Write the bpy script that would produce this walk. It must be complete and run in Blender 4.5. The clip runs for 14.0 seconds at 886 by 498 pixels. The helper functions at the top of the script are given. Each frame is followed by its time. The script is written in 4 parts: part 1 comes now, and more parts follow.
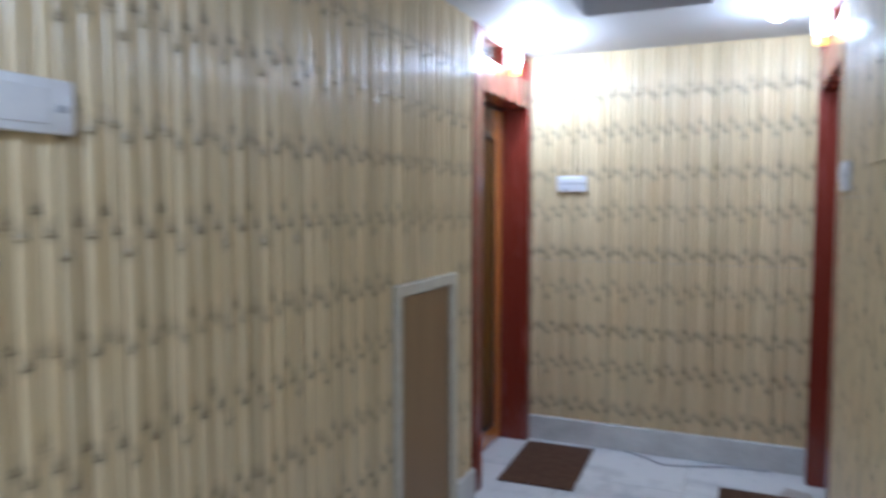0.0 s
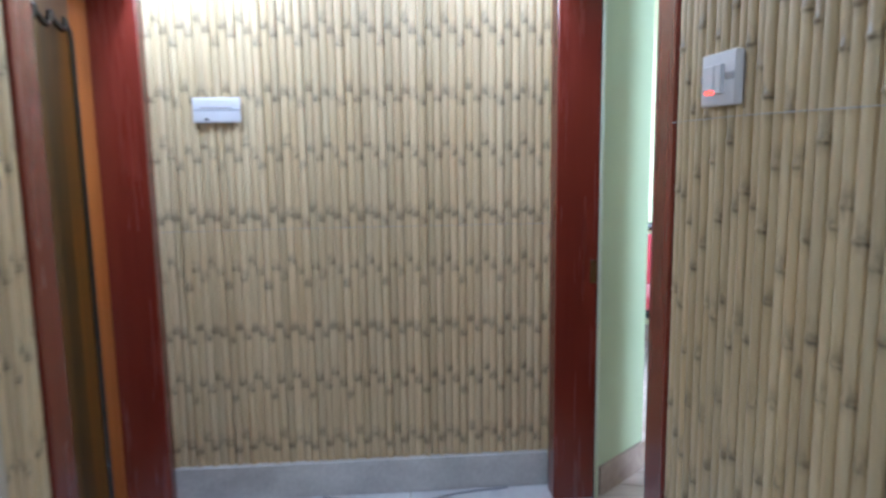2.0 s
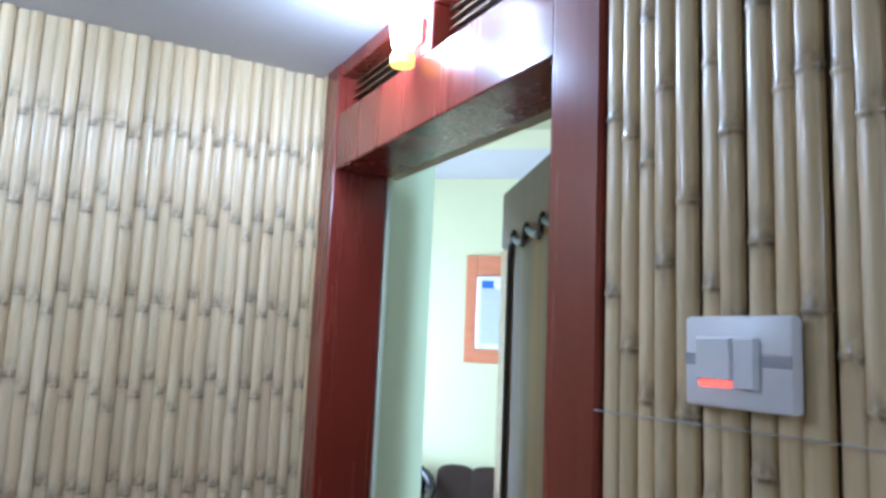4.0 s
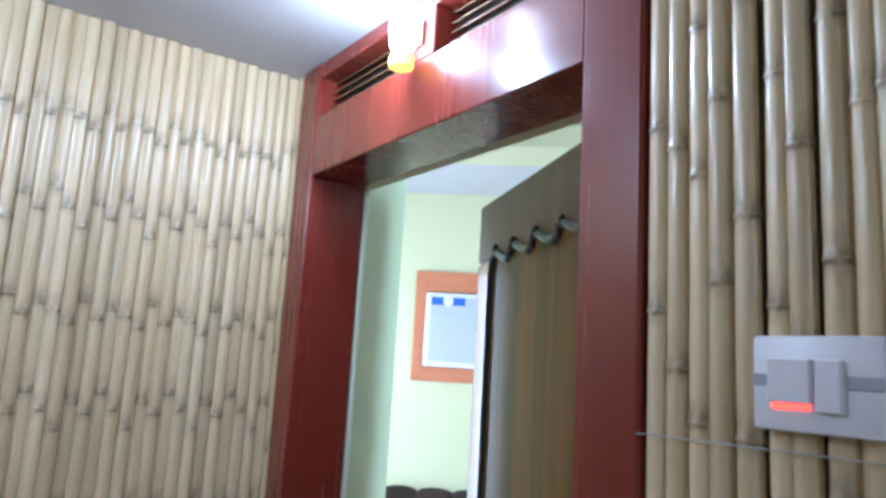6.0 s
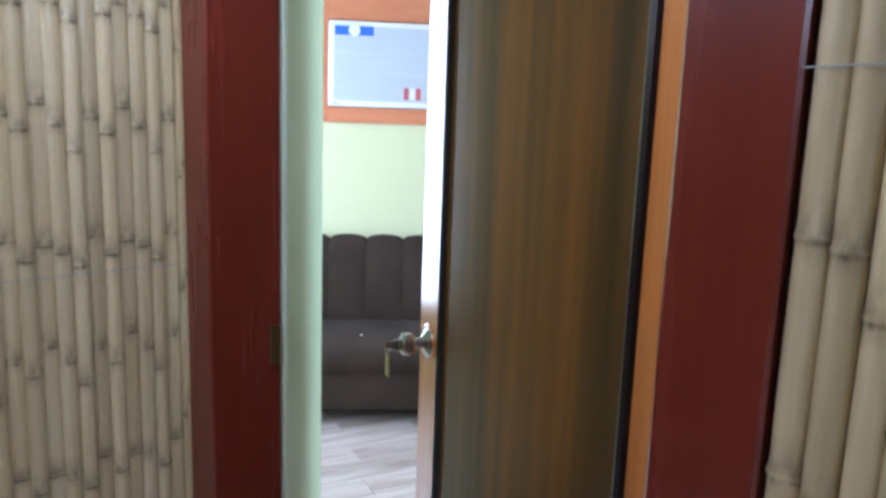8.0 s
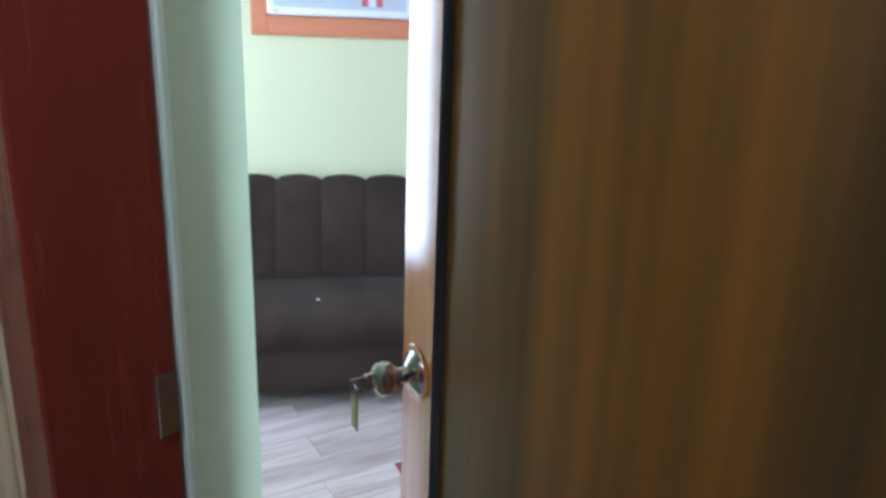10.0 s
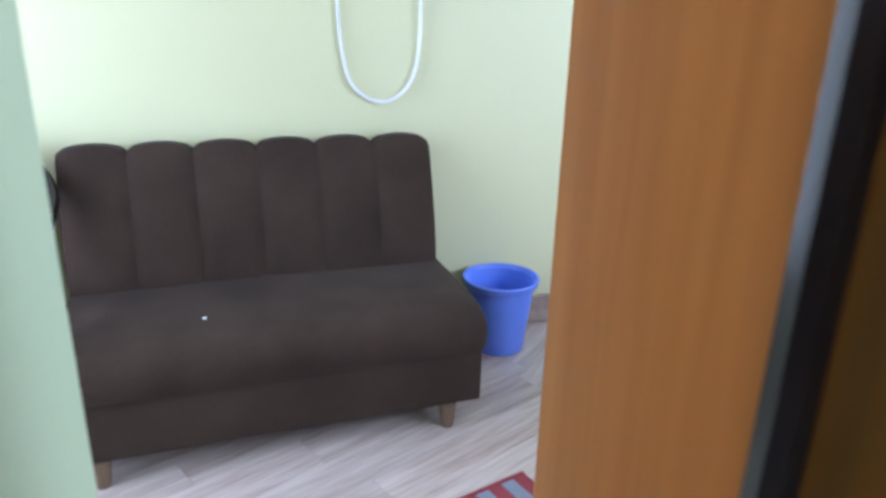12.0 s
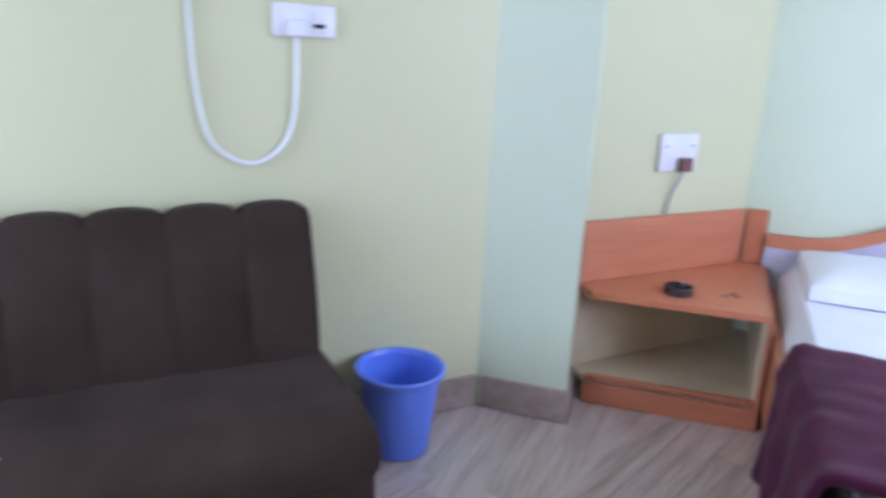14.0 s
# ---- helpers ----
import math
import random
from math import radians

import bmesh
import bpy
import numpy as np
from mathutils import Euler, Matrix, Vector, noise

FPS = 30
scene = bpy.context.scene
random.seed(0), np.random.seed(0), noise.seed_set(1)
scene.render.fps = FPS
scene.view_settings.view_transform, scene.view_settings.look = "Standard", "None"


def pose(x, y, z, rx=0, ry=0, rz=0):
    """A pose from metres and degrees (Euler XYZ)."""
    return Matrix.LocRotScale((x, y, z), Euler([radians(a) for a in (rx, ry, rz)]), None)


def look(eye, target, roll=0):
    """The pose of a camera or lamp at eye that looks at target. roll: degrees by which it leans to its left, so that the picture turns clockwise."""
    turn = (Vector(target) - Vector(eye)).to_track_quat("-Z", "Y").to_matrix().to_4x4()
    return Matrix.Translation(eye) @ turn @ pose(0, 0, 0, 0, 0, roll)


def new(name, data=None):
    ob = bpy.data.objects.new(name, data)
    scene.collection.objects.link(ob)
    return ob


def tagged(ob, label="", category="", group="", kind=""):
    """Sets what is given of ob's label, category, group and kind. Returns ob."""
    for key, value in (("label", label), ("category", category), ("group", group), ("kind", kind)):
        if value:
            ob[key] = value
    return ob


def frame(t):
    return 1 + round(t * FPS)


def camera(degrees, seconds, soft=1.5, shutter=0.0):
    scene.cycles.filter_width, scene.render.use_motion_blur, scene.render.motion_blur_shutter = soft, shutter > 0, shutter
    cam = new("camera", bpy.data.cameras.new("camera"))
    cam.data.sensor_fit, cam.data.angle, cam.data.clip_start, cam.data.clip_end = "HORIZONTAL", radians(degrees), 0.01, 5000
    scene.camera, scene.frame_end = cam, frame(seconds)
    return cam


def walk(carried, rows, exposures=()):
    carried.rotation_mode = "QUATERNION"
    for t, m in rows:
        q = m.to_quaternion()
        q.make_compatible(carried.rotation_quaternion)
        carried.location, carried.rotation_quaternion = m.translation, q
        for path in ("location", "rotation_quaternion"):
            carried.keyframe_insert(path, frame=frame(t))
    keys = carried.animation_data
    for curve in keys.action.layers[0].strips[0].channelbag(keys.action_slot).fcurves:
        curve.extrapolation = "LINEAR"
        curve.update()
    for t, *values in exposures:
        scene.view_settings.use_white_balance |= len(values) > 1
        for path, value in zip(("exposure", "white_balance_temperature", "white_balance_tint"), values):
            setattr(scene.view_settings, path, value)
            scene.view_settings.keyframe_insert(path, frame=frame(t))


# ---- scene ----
cam = camera(64.6, 14.0, soft=3.0, shutter=0.5)
PATH = [
    (0.0, (0.030, -0.060, 1.469), (-0.776, 1.765, 1.337), -0.0),
    (0.5, (-0.121, 0.244, 1.475), (-0.483, 2.203, 1.298), -1.4),
    (1.0, (-0.130, 0.664, 1.485), (-0.432, 2.637, 1.350), 0.1),
    (1.5, (-0.248, 0.988, 1.467), (-0.368, 2.974, 1.258), -0.2),
    (2.0, (-0.334, 1.326, 1.442), (-0.173, 3.298, 1.146), -0.8),
    (2.5, (-0.295, 1.668, 1.451), (0.020, 3.624, 1.173), 0.6),
    (3.0, (-0.407, 1.919, 1.484), (0.414, 3.743, 1.437), 1.5),
    (3.5, (-0.381, 2.062, 1.528), (0.561, 3.822, 1.658), 1.7),
    (4.0, (-0.352, 2.141, 1.564), (0.628, 3.864, 1.830), 2.5),
    (6.5, (-0.447, 2.353, 1.547), (0.719, 3.947, 1.862), 3.2),
    (7.0, (-0.334, 2.463, 1.505), (0.836, 4.085, 1.550), 3.2),
    (7.5, (-0.385, 2.580, 1.452), (0.948, 4.063, 1.280), 0.3),
    (8.0, (-0.357, 2.666, 1.415), (1.070, 4.028, 1.090), 2.0),
    (8.5, (-0.257, 2.700, 1.410), (1.151, 4.084, 1.093), 1.4),
    (11.0, (0.227, 3.517, 1.386), (1.782, 4.569, 0.698), 1.2),
    (11.5, (0.329, 3.654, 1.285), (1.955, 4.614, 0.626), 0.4),
    (12.0, (0.514, 3.757, 1.301), (2.163, 4.675, 0.639), 1.5),
    (12.5, (0.605, 3.821, 1.322), (2.176, 4.840, 0.618), 1.2),
    (13.0, (0.671, 3.874, 1.290), (2.262, 4.921, 0.678), 3.3),
    (13.5, (0.779, 3.910, 1.278), (2.401, 4.921, 0.687), 3.1),
    (14.0, (0.927, 3.908, 1.315), (2.716, 4.612, 0.764), 2.8),
]
EXPOSURES = [(0.0, 0.3, 4950, 10), (1.0, 0.15, 4700, 10), (2.0, 0.35, 4950, 10), (4.0, 0.15, 4700, 10), (7.0, 0.1, 4950, 12), (8.5, 0.1, 5000, 11), (11.0, -0.25, 4850, 13), (11.5, -0.1, 5050, 15), (12.0, 0.0, 5050, 17), (12.5, 0.15, 4950, 18), (13.0, -0.2, 5000, 22), (14.0, -0.35, 5050, 27)]
walk(cam, [(t, look(eye, target, roll)) for t, eye, target, roll in PATH], EXPOSURES)

# ---- light ----
world = bpy.data.worlds.new("world")
scene.world = world
world.use_nodes = True
sky = world.node_tree.nodes.new("ShaderNodeTexSky")
sky.sky_type, sky.sun_disc, sky.sun_elevation, sky.sun_rotation = "NISHITA", False, radians(42), radians(-60)
world.node_tree.links.new(sky.outputs[0], world.node_tree.nodes["Background"].inputs[0])
world.node_tree.nodes["Background"].inputs[1].default_value = 0.12

TURN = -41.0          # the sofa wall cuts the bedroom's corner at this angle
RM = Matrix.Rotation(radians(TURN), 4, "Z")


def lamp(name, kind, energy, colour, m, size=0.1, size_y=None):
    data = bpy.data.lights.new(name, kind)
    data.energy, data.color = energy, colour
    if kind == "AREA":
        data.size = size
        if size_y:
            data.shape, data.size_y = "RECTANGLE", size_y
    else:
        data.shadow_soft_size = size
    ob = new(name, data)
    ob.matrix_world = m
    return ob


DAY = (0.90, 0.92, 1.0)
COOL = (0.84, 0.92, 1.0)
lamp("window_daylight", "AREA", 33, DAY, RM @ pose(-3.36, 4.75, 1.30, 0, -90, 0), 1.65, 1.2)
# fill lamp added on the unseen south side to brighten the bed
lamp("bedside_fill_light", "AREA", 58, DAY, pose(2.6, 1.76, 1.6, 90, 0, 0), 1.5, 1.2)
for bx, by in ((-0.98, 3.46), (0.10, 3.38)):
    lamp("ceiling_bulb_light", "POINT", 5, COOL, pose(bx, by, 2.20), 0.035)
lamp("door_lamp_light", "POINT", 5.5, COOL, pose(0.235, 3.50, 2.25), 0.03)
lamp("door_lamp_light", "POINT", 15, COOL, pose(-1.13, 3.66, 2.25), 0.03)
# unseen fill lamp added at the corridor's back to lift the walls
lamp("corridor_fill_light", "POINT", 37, COOL, pose(-0.45, -0.4, 2.2), 0.05)


# ---- materials ----
def mat(name, colour, rough=0.5, metal=0.0, colour2=None, scale=(8, 8, 8), fine=(60, 60, 60), bump=0.0, vary=0.0, coat=0.0, detail=4, sheen=0.0, spec=0.5, mix=(0.35, 0.65)):
    """Two colours mixed by a broad and a fine noise, with bump and a change from object to object."""
    m = bpy.data.materials.new(name)
    m.use_nodes = True
    nt = m.node_tree
    b = nt.nodes["Principled BSDF"]
    b.inputs["Roughness"].default_value, b.inputs["Metallic"].default_value = rough, metal
    b.inputs["Coat Weight"].default_value, b.inputs["Coat Roughness"].default_value = coat, 0.12
    b.inputs["Sheen Weight"].default_value = sheen
    b.inputs["Specular IOR Level"].default_value = spec
    colour2 = colour2 or tuple(c * 0.82 for c in colour)
    tc = nt.nodes.new("ShaderNodeTexCoord")

    def noise_at(sc, det):
        mp = nt.nodes.new("ShaderNodeMapping")
        mp.inputs["Scale"].default_value = sc
        info = nt.nodes.new("ShaderNodeObjectInfo")
        nt.links.new(tc.outputs["Object"], mp.inputs["Vector"])
        sh = nt.nodes.new("ShaderNodeMath")
        sh.operation = "MULTIPLY"
        sh.inputs[1].default_value = 37.0
        nt.links.new(info.outputs["Random"], sh.inputs[0])
        cmb = nt.nodes.new("ShaderNodeCombineXYZ")
        for k in range(3):
            nt.links.new(sh.outputs[0], cmb.inputs[k])
        nt.links.new(cmb.outputs[0], mp.inputs["Location"])
        n = nt.nodes.new("ShaderNodeTexNoise")
        n.inputs["Scale"].default_value, n.inputs["Detail"].default_value = 1.0, det
        nt.links.new(mp.outputs[0], n.inputs["Vector"])
        return n
    a, f = noise_at(scale, detail), noise_at(fine, 3)
    av = nt.nodes.new("ShaderNodeMix")
    av.inputs[0].default_value = 0.35
    nt.links.new(a.outputs["Fac"], av.inputs[2])
    nt.links.new(f.outputs["Fac"], av.inputs[3])
    ramp = nt.nodes.new("ShaderNodeValToRGB")
    ramp.color_ramp.elements[0].position, ramp.color_ramp.elements[1].position = mix
    ramp.color_ramp.elements[0].color, ramp.color_ramp.elements[1].color = (*colour2, 1), (*colour, 1)
    nt.links.new(av.outputs[0], ramp.inputs[0])
    out = ramp.outputs[0]
    if vary:
        info = nt.nodes.new("ShaderNodeObjectInfo")
        hsv = nt.nodes.new("ShaderNodeHueSaturation")
        mr = nt.nodes.new("ShaderNodeMapRange")
        mr.inputs[3].default_value, mr.inputs[4].default_value = 1 - vary, 1 + vary
        nt.links.new(info.outputs["Random"], mr.inputs[0])
        nt.links.new(mr.outputs[0], hsv.inputs["Value"])
        nt.links.new(out, hsv.inputs["Color"])
        out = hsv.outputs[0]
    nt.links.new(out, b.inputs["Base Color"])
    rr = nt.nodes.new("ShaderNodeMapRange")
    rr.inputs[3].default_value, rr.inputs[4].default_value = max(rough - 0.07, 0.02), min(rough + 0.09, 1)
    nt.links.new(av.outputs[0], rr.inputs[0])
    nt.links.new(rr.outputs[0], b.inputs["Roughness"])
    if bump:
        bp = nt.nodes.new("ShaderNodeBump")
        bp.inputs["Strength"].default_value, bp.inputs["Distance"].default_value = bump, 0.004
        nt.links.new(av.outputs[0], bp.inputs["Height"])
        nt.links.new(bp.outputs[0], b.inputs["Normal"])
    return m


def glow(name, colour, strength):
    m = bpy.data.materials.new(name)
    m.use_nodes = True
    b = m.node_tree.nodes["Principled BSDF"]
    b.inputs["Base Color"].default_value = (*colour, 1)
    b.inputs["Emission Color"].default_value = (*colour, 1)
    b.inputs["Emission Strength"].default_value = strength
    return m


BAMBOO = mat("bamboo", (0.72, 0.60, 0.375), 0.34, colour2=(0.60, 0.465, 0.255), scale=(25, 25, 2.2), fine=(160, 160, 9), bump=0.12, vary=0.13, coat=0.25)


def stain_joints(m, colour):
    """Darken the material in smudges by the mesh's stain attribute."""
    nt = m.node_tree
    b = nt.nodes["Principled BSDF"]
    base = b.inputs["Base Color"].links[0].from_socket
    at = nt.nodes.new("ShaderNodeAttribute")
    at.attribute_name = "stain"
    tc, info = nt.nodes.new("ShaderNodeTexCoord"), nt.nodes.new("ShaderNodeObjectInfo")
    mp, n = nt.nodes.new("ShaderNodeMapping"), nt.nodes.new("ShaderNodeTexNoise")
    mp.inputs["Scale"].default_value = (75, 75, 38)
    nt.links.new(tc.outputs["Object"], mp.inputs["Vector"])
    nt.links.new(info.outputs["Location"], mp.inputs["Location"])
    nt.links.new(mp.outputs[0], n.inputs["Vector"])
    n.inputs["Scale"].default_value = 1.0
    mr, mu, mx = nt.nodes.new("ShaderNodeMapRange"), nt.nodes.new("ShaderNodeMath"), nt.nodes.new("ShaderNodeMix")
    mr.inputs[1].default_value, mr.inputs[2].default_value, mr.inputs[3].default_value, mr.inputs[4].default_value = 0.34, 0.60, 0.15, 0.9
    nt.links.new(n.outputs["Fac"], mr.inputs[0])
    mu.operation = "MULTIPLY"
    nt.links.new(mr.outputs[0], mu.inputs[0])
    nt.links.new(at.outputs["Fac"], mu.inputs[1])
    mx.data_type = "RGBA"
    nt.links.new(mu.outputs[0], mx.inputs[0])
    nt.links.new(base, mx.inputs[6])
    mx.inputs[7].default_value = (*colour, 1)
    nt.links.new(mx.outputs[2], b.inputs["Base Color"])


stain_joints(BAMBOO, (0.12, 0.085, 0.055))
BACKING = mat("wall_backing", (0.34, 0.27, 0.17), 0.8, scale=(6, 6, 3))
MARBLE = mat("white_marble", (0.80, 0.81, 0.82), 0.16, colour2=(0.52, 0.54, 0.57), scale=(1.8, 2.6, 2), fine=(14, 9, 9), detail=8, vary=0.05, mix=(0.3, 0.5))
SKIRT = mat("marble_skirting", (0.72, 0.72, 0.70), 0.3, colour2=(0.52, 0.52, 0.51), scale=(5, 5, 9))
PLASTER = mat("ceiling_paint", (0.56, 0.55, 0.545), 0.6, colour2=(0.51, 0.50, 0.495), scale=(2, 2, 2), bump=0.05)
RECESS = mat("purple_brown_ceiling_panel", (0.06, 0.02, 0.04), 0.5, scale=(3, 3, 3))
MAHOG = mat("mahogany_laminate", (0.20, 0.030, 0.016), 0.26, colour2=(0.165, 0.023, 0.013), scale=(7, 7, 0.8), fine=(60, 60, 3), coat=0.3, bump=0.03)
LEAF = mat("door_stile_veneer", (0.66, 0.245, 0.05), 0.15, colour2=(0.50, 0.17, 0.03), scale=(16, 16, 1.0), fine=(130, 130, 4), coat=1.0, bump=0.04)
PANEL = mat("door_panel_veneer", (0.27, 0.108, 0.007), 0.36, colour2=(0.042, 0.027, 0.005), scale=(5.5, 5.5, 0.22), fine=(22, 22, 0.7), coat=0.08, bump=0.01, mix=(0.38, 0.64))
EDGEW = mat("door_head_veneer", (0.20, 0.115, 0.05), 0.4, colour2=(0.12, 0.065, 0.03), scale=(14, 14, 1.5))
BEAD = mat("black_beading", (0.012, 0.011, 0.011), 0.3, coat=0.3)
GREEN = mat("lime_green_wall_paint", (0.64, 0.635, 0.385), 0.55, colour2=(0.615, 0.61, 0.365), scale=(1.4, 1.4, 1.4), fine=(90, 90, 90), bump=0.06)
MINT = mat("mint_wall_paint", (0.67, 0.75, 0.55), 0.5, colour2=(0.64, 0.715, 0.52), scale=(2, 2, 2), fine=(80, 80, 80), bump=0.06)
STONE = mat("brown_stone_skirting", (0.46, 0.37, 0.31), 0.4, colour2=(0.32, 0.24, 0.195), scale=(9, 9, 14), fine=(40, 40, 40), vary=0.1)
PLANK = mat("pale_wood_floor", (0.64, 0.55, 0.50), 0.24, colour2=(0.37, 0.275, 0.23), scale=(1.3, 12, 5), fine=(6, 70, 30), vary=0.10, detail=6, bump=0.03, mix=(0.3, 0.6))
VELVET = mat("brown_sofa_fabric", (0.054, 0.036, 0.027), 0.9, colour2=(0.030, 0.0195, 0.014), scale=(5, 5, 4), fine=(190, 190, 190), bump=0.5, sheen=0.04, spec=0.15)
LEGM = mat("sofa_leg_wood", (0.17, 0.11, 0.065), 0.4)
LACQ = mat("black_lacquer", (0.008, 0.008, 0.010), 0.10, coat=0.6)
REDF = mat("red_chair_fabric", (0.40, 0.026, 0.042), 0.75, colour2=(0.30, 0.017, 0.030), scale=(7, 7, 7), fine=(250, 250, 250), bump=0.2, sheen=0.3)
BLUE = mat("blue_plastic", (0.16, 0.26, 0.86), 0.35, colour2=(0.14, 0.225, 0.80), scale=(6, 6, 6))
WHITEP = mat("white_plastic", (0.80, 0.80, 0.82), 0.3, colour2=(0.74, 0.74, 0.77), scale=(15, 15, 15))
GREYP = mat("grey_plastic", (0.45, 0.46, 0.50), 0.3)
GRILLE = mat("air_conditioner_grille", (0.56, 0.58, 0.63), 0.4, colour2=(0.50, 0.52, 0.57), scale=(3, 3, 60))
BLUEL = mat("blue_print", (0.06, 0.16, 0.62), 0.4)
REDL = mat("red_print", (0.55, 0.12, 0.14), 0.5)
ORANGE = mat("orange_laminate", (0.58, 0.22, 0.11), 0.38, colour2=(0.50, 0.175, 0.08), scale=(3, 3, 22), fine=(8, 8, 120))
INNER = mat("cream_laminate", (0.68, 0.58, 0.38), 0.5, scale=(4, 4, 4))
STEEL = mat("brushed_steel", (0.62, 0.60, 0.56), 0.16, metal=1.0, scale=(30, 30, 30))
BRASSK = mat("brass_key", (0.45, 0.34, 0.13), 0.3, metal=1.0)
SHEET = mat("white_cotton", (0.82, 0.84, 0.88), 0.8, colour2=(0.76, 0.78, 0.83), scale=(5, 5, 5), fine=(200, 200, 200), bump=0.25)
MAROON = mat("maroon_plush_blanket", (0.085, 0.012, 0.042), 0.9, colour2=(0.045, 0.006, 0.022), scale=(14, 14, 14), fine=(180, 180, 180), bump=0.7, sheen=0.08, spec=0.15)
MATB = mat("brown_coir", (0.13, 0.072, 0.045), 0.95, colour2=(0.085, 0.045, 0.03), scale=(30, 30, 30), fine=(300, 300, 300), bump=0.8, spec=0.1)
MATR = mat("red_mat_weave", (0.30, 0.05, 0.06), 0.9, scale=(20, 20, 20), fine=(250, 250, 250), bump=0.5)
MATG = mat("grey_mat_weave", (0.26, 0.27, 0.34), 0.9, scale=(20, 20, 20), fine=(250, 250, 250), bump=0.5)
# near-black that paints the shade inside vents, socket holes and switch gaps
DARK = mat("painted_void_shade", (0.02, 0.014, 0.012), 0.8)
RUBBER = mat("brown_plug", (0.16, 0.07, 0.06), 0.5)
GLASSB = glow("lit_bulb", (1.0, 0.97, 0.90), 14.0)
AMBER = glow("amber_lamp_cap", (1.0, 0.62, 0.10), 1.6)
NEON = glow("red_neon", (1.0, 0.06, 0.03), 3.0)
DAYGLOW = glow("bright_outdoors", (0.90, 0.96, 1.0), 2.5)


# ---- mesh helpers ----
def box(bm, x0, y0, z0, x1, y1, z1, bevel=0.0, seg=1):
    vs = [bm.verts.new((x, y, z)) for z in (z0, z1) for y in (y0, y1) for x in (x0, x1)]
    fs = [bm.faces.new([vs[i] for i in q]) for q in ((0, 2, 3, 1), (4, 5, 7, 6), (0, 1, 5, 4), (2, 6, 7, 3), (0, 4, 6, 2), (1, 3, 7, 5))]
    if bevel:
        es = {e for f in fs for e in f.edges}
        bmesh.ops.bevel(bm, geom=list(es), offset=bevel, segments=seg, profile=0.5, affect="EDGES", clamp_overlap=True)
    return bm


def prism(bm, pts, z0, z1):
    a = [bm.verts.new((x, y, z0)) for x, y in pts]
    b = [bm.verts.new((x, y, z1)) for x, y in pts]
    n = len(pts)
    bm.faces.new(a[::-1]), bm.faces.new(b)
    for i in range(n):
        bm.faces.new((a[i], a[(i + 1) % n], b[(i + 1) % n], b[i]))
    bmesh.ops.recalc_face_normals(bm, faces=bm.faces)
    return bm


def lathe(bm, prof, n=24, cx=0, cy=0, caps=True):
    rings = [[bm.verts.new((cx + r * math.cos(k * math.tau / n), cy + r * math.sin(k * math.tau / n), z)) for k in range(n)] for r, z in prof]
    for a, b in zip(rings, rings[1:]):
        for k in range(n):
            bm.faces.new((a[k], a[(k + 1) % n], b[(k + 1) % n], b[k]))
    if caps:
        bm.faces.new(rings[0][::-1]), bm.faces.new(rings[-1])
    return bm


def tube(bm, pts, r, n=10, flat=1.0):
    pts = [Vector(p) for p in pts]
    rad = r if isinstance(r, (list, tuple)) else [r] * len(pts)
    side, rings = None, []
    for i, p in enumerate(pts):
        d = (pts[min(i + 1, len(pts) - 1)] - pts[max(i - 1, 0)]).normalized()
        if side is None:
            side = d.orthogonal().normalized()
        side = (side - d * side.dot(d)).normalized()
        up = d.cross(side)
        rings.append([bm.verts.new(p + rad[i] * (side * math.cos(k * math.tau / n) + up * flat * math.sin(k * math.tau / n))) for k in range(n)])
    for a, b in zip(rings, rings[1:]):
        for k in range(n):
            bm.faces.new((a[k], a[(k + 1) % n], b[(k + 1) % n], b[k]))
    bm.faces.new(rings[0][::-1]), bm.faces.new(rings[-1])
    bmesh.ops.recalc_face_normals(bm, faces=bm.faces)
    return bm


def smooth_path(ctrl, steps=6):
    """A Catmull-Rom line through the control points."""
    c = [Vector(p) for p in ctrl]
    c = [c[0] * 2 - c[1]] + c + [c[-1] * 2 - c[-2]]
    out = []
    for i in range(1, len(c) - 2):
        p0, p1, p2, p3 = c[i - 1:i + 3]
        for k in range(steps):
            t = k / steps
            out.append(0.5 * (2 * p1 + (p2 - p0) * t + (2 * p0 - 5 * p1 + 4 * p2 - p3) * t * t + (3 * p1 - p0 - 3 * p2 + p3) * t ** 3))
    return out + [c[-2]]


def part(name, bm, material, parent=None, label="", smooth=False):
    me = bpy.data.meshes.new(name)
    bm.to_mesh(me)
    bm.free()
    for m in material if isinstance(material, (list, tuple)) else (material,):
        me.materials.append(m)
    if smooth:
        me.shade_smooth()
        me.set_sharp_from_angle(angle=radians(40))
    ob = new(name, me)
    if parent:
        ob.parent = parent
    if label:
        tagged(ob, label)
    return ob


def B():
    return bmesh.new()


def boxes(*bs, bevel=0.0, seg=1):
    bm = B()
    for b in bs:
        box(bm, *b, bevel=bevel, seg=seg)
    return bm


def thing(name, m, label, category, group=""):
    ob = new(name)
    ob.matrix_world = m
    return tagged(ob, label, category, group)


def setting(name, bm, material, label="", m=None):
    ob = part(name, bm, material)
    if m is not None:
        ob.matrix_world = m
    return tagged(ob, label, "", "", "structure")


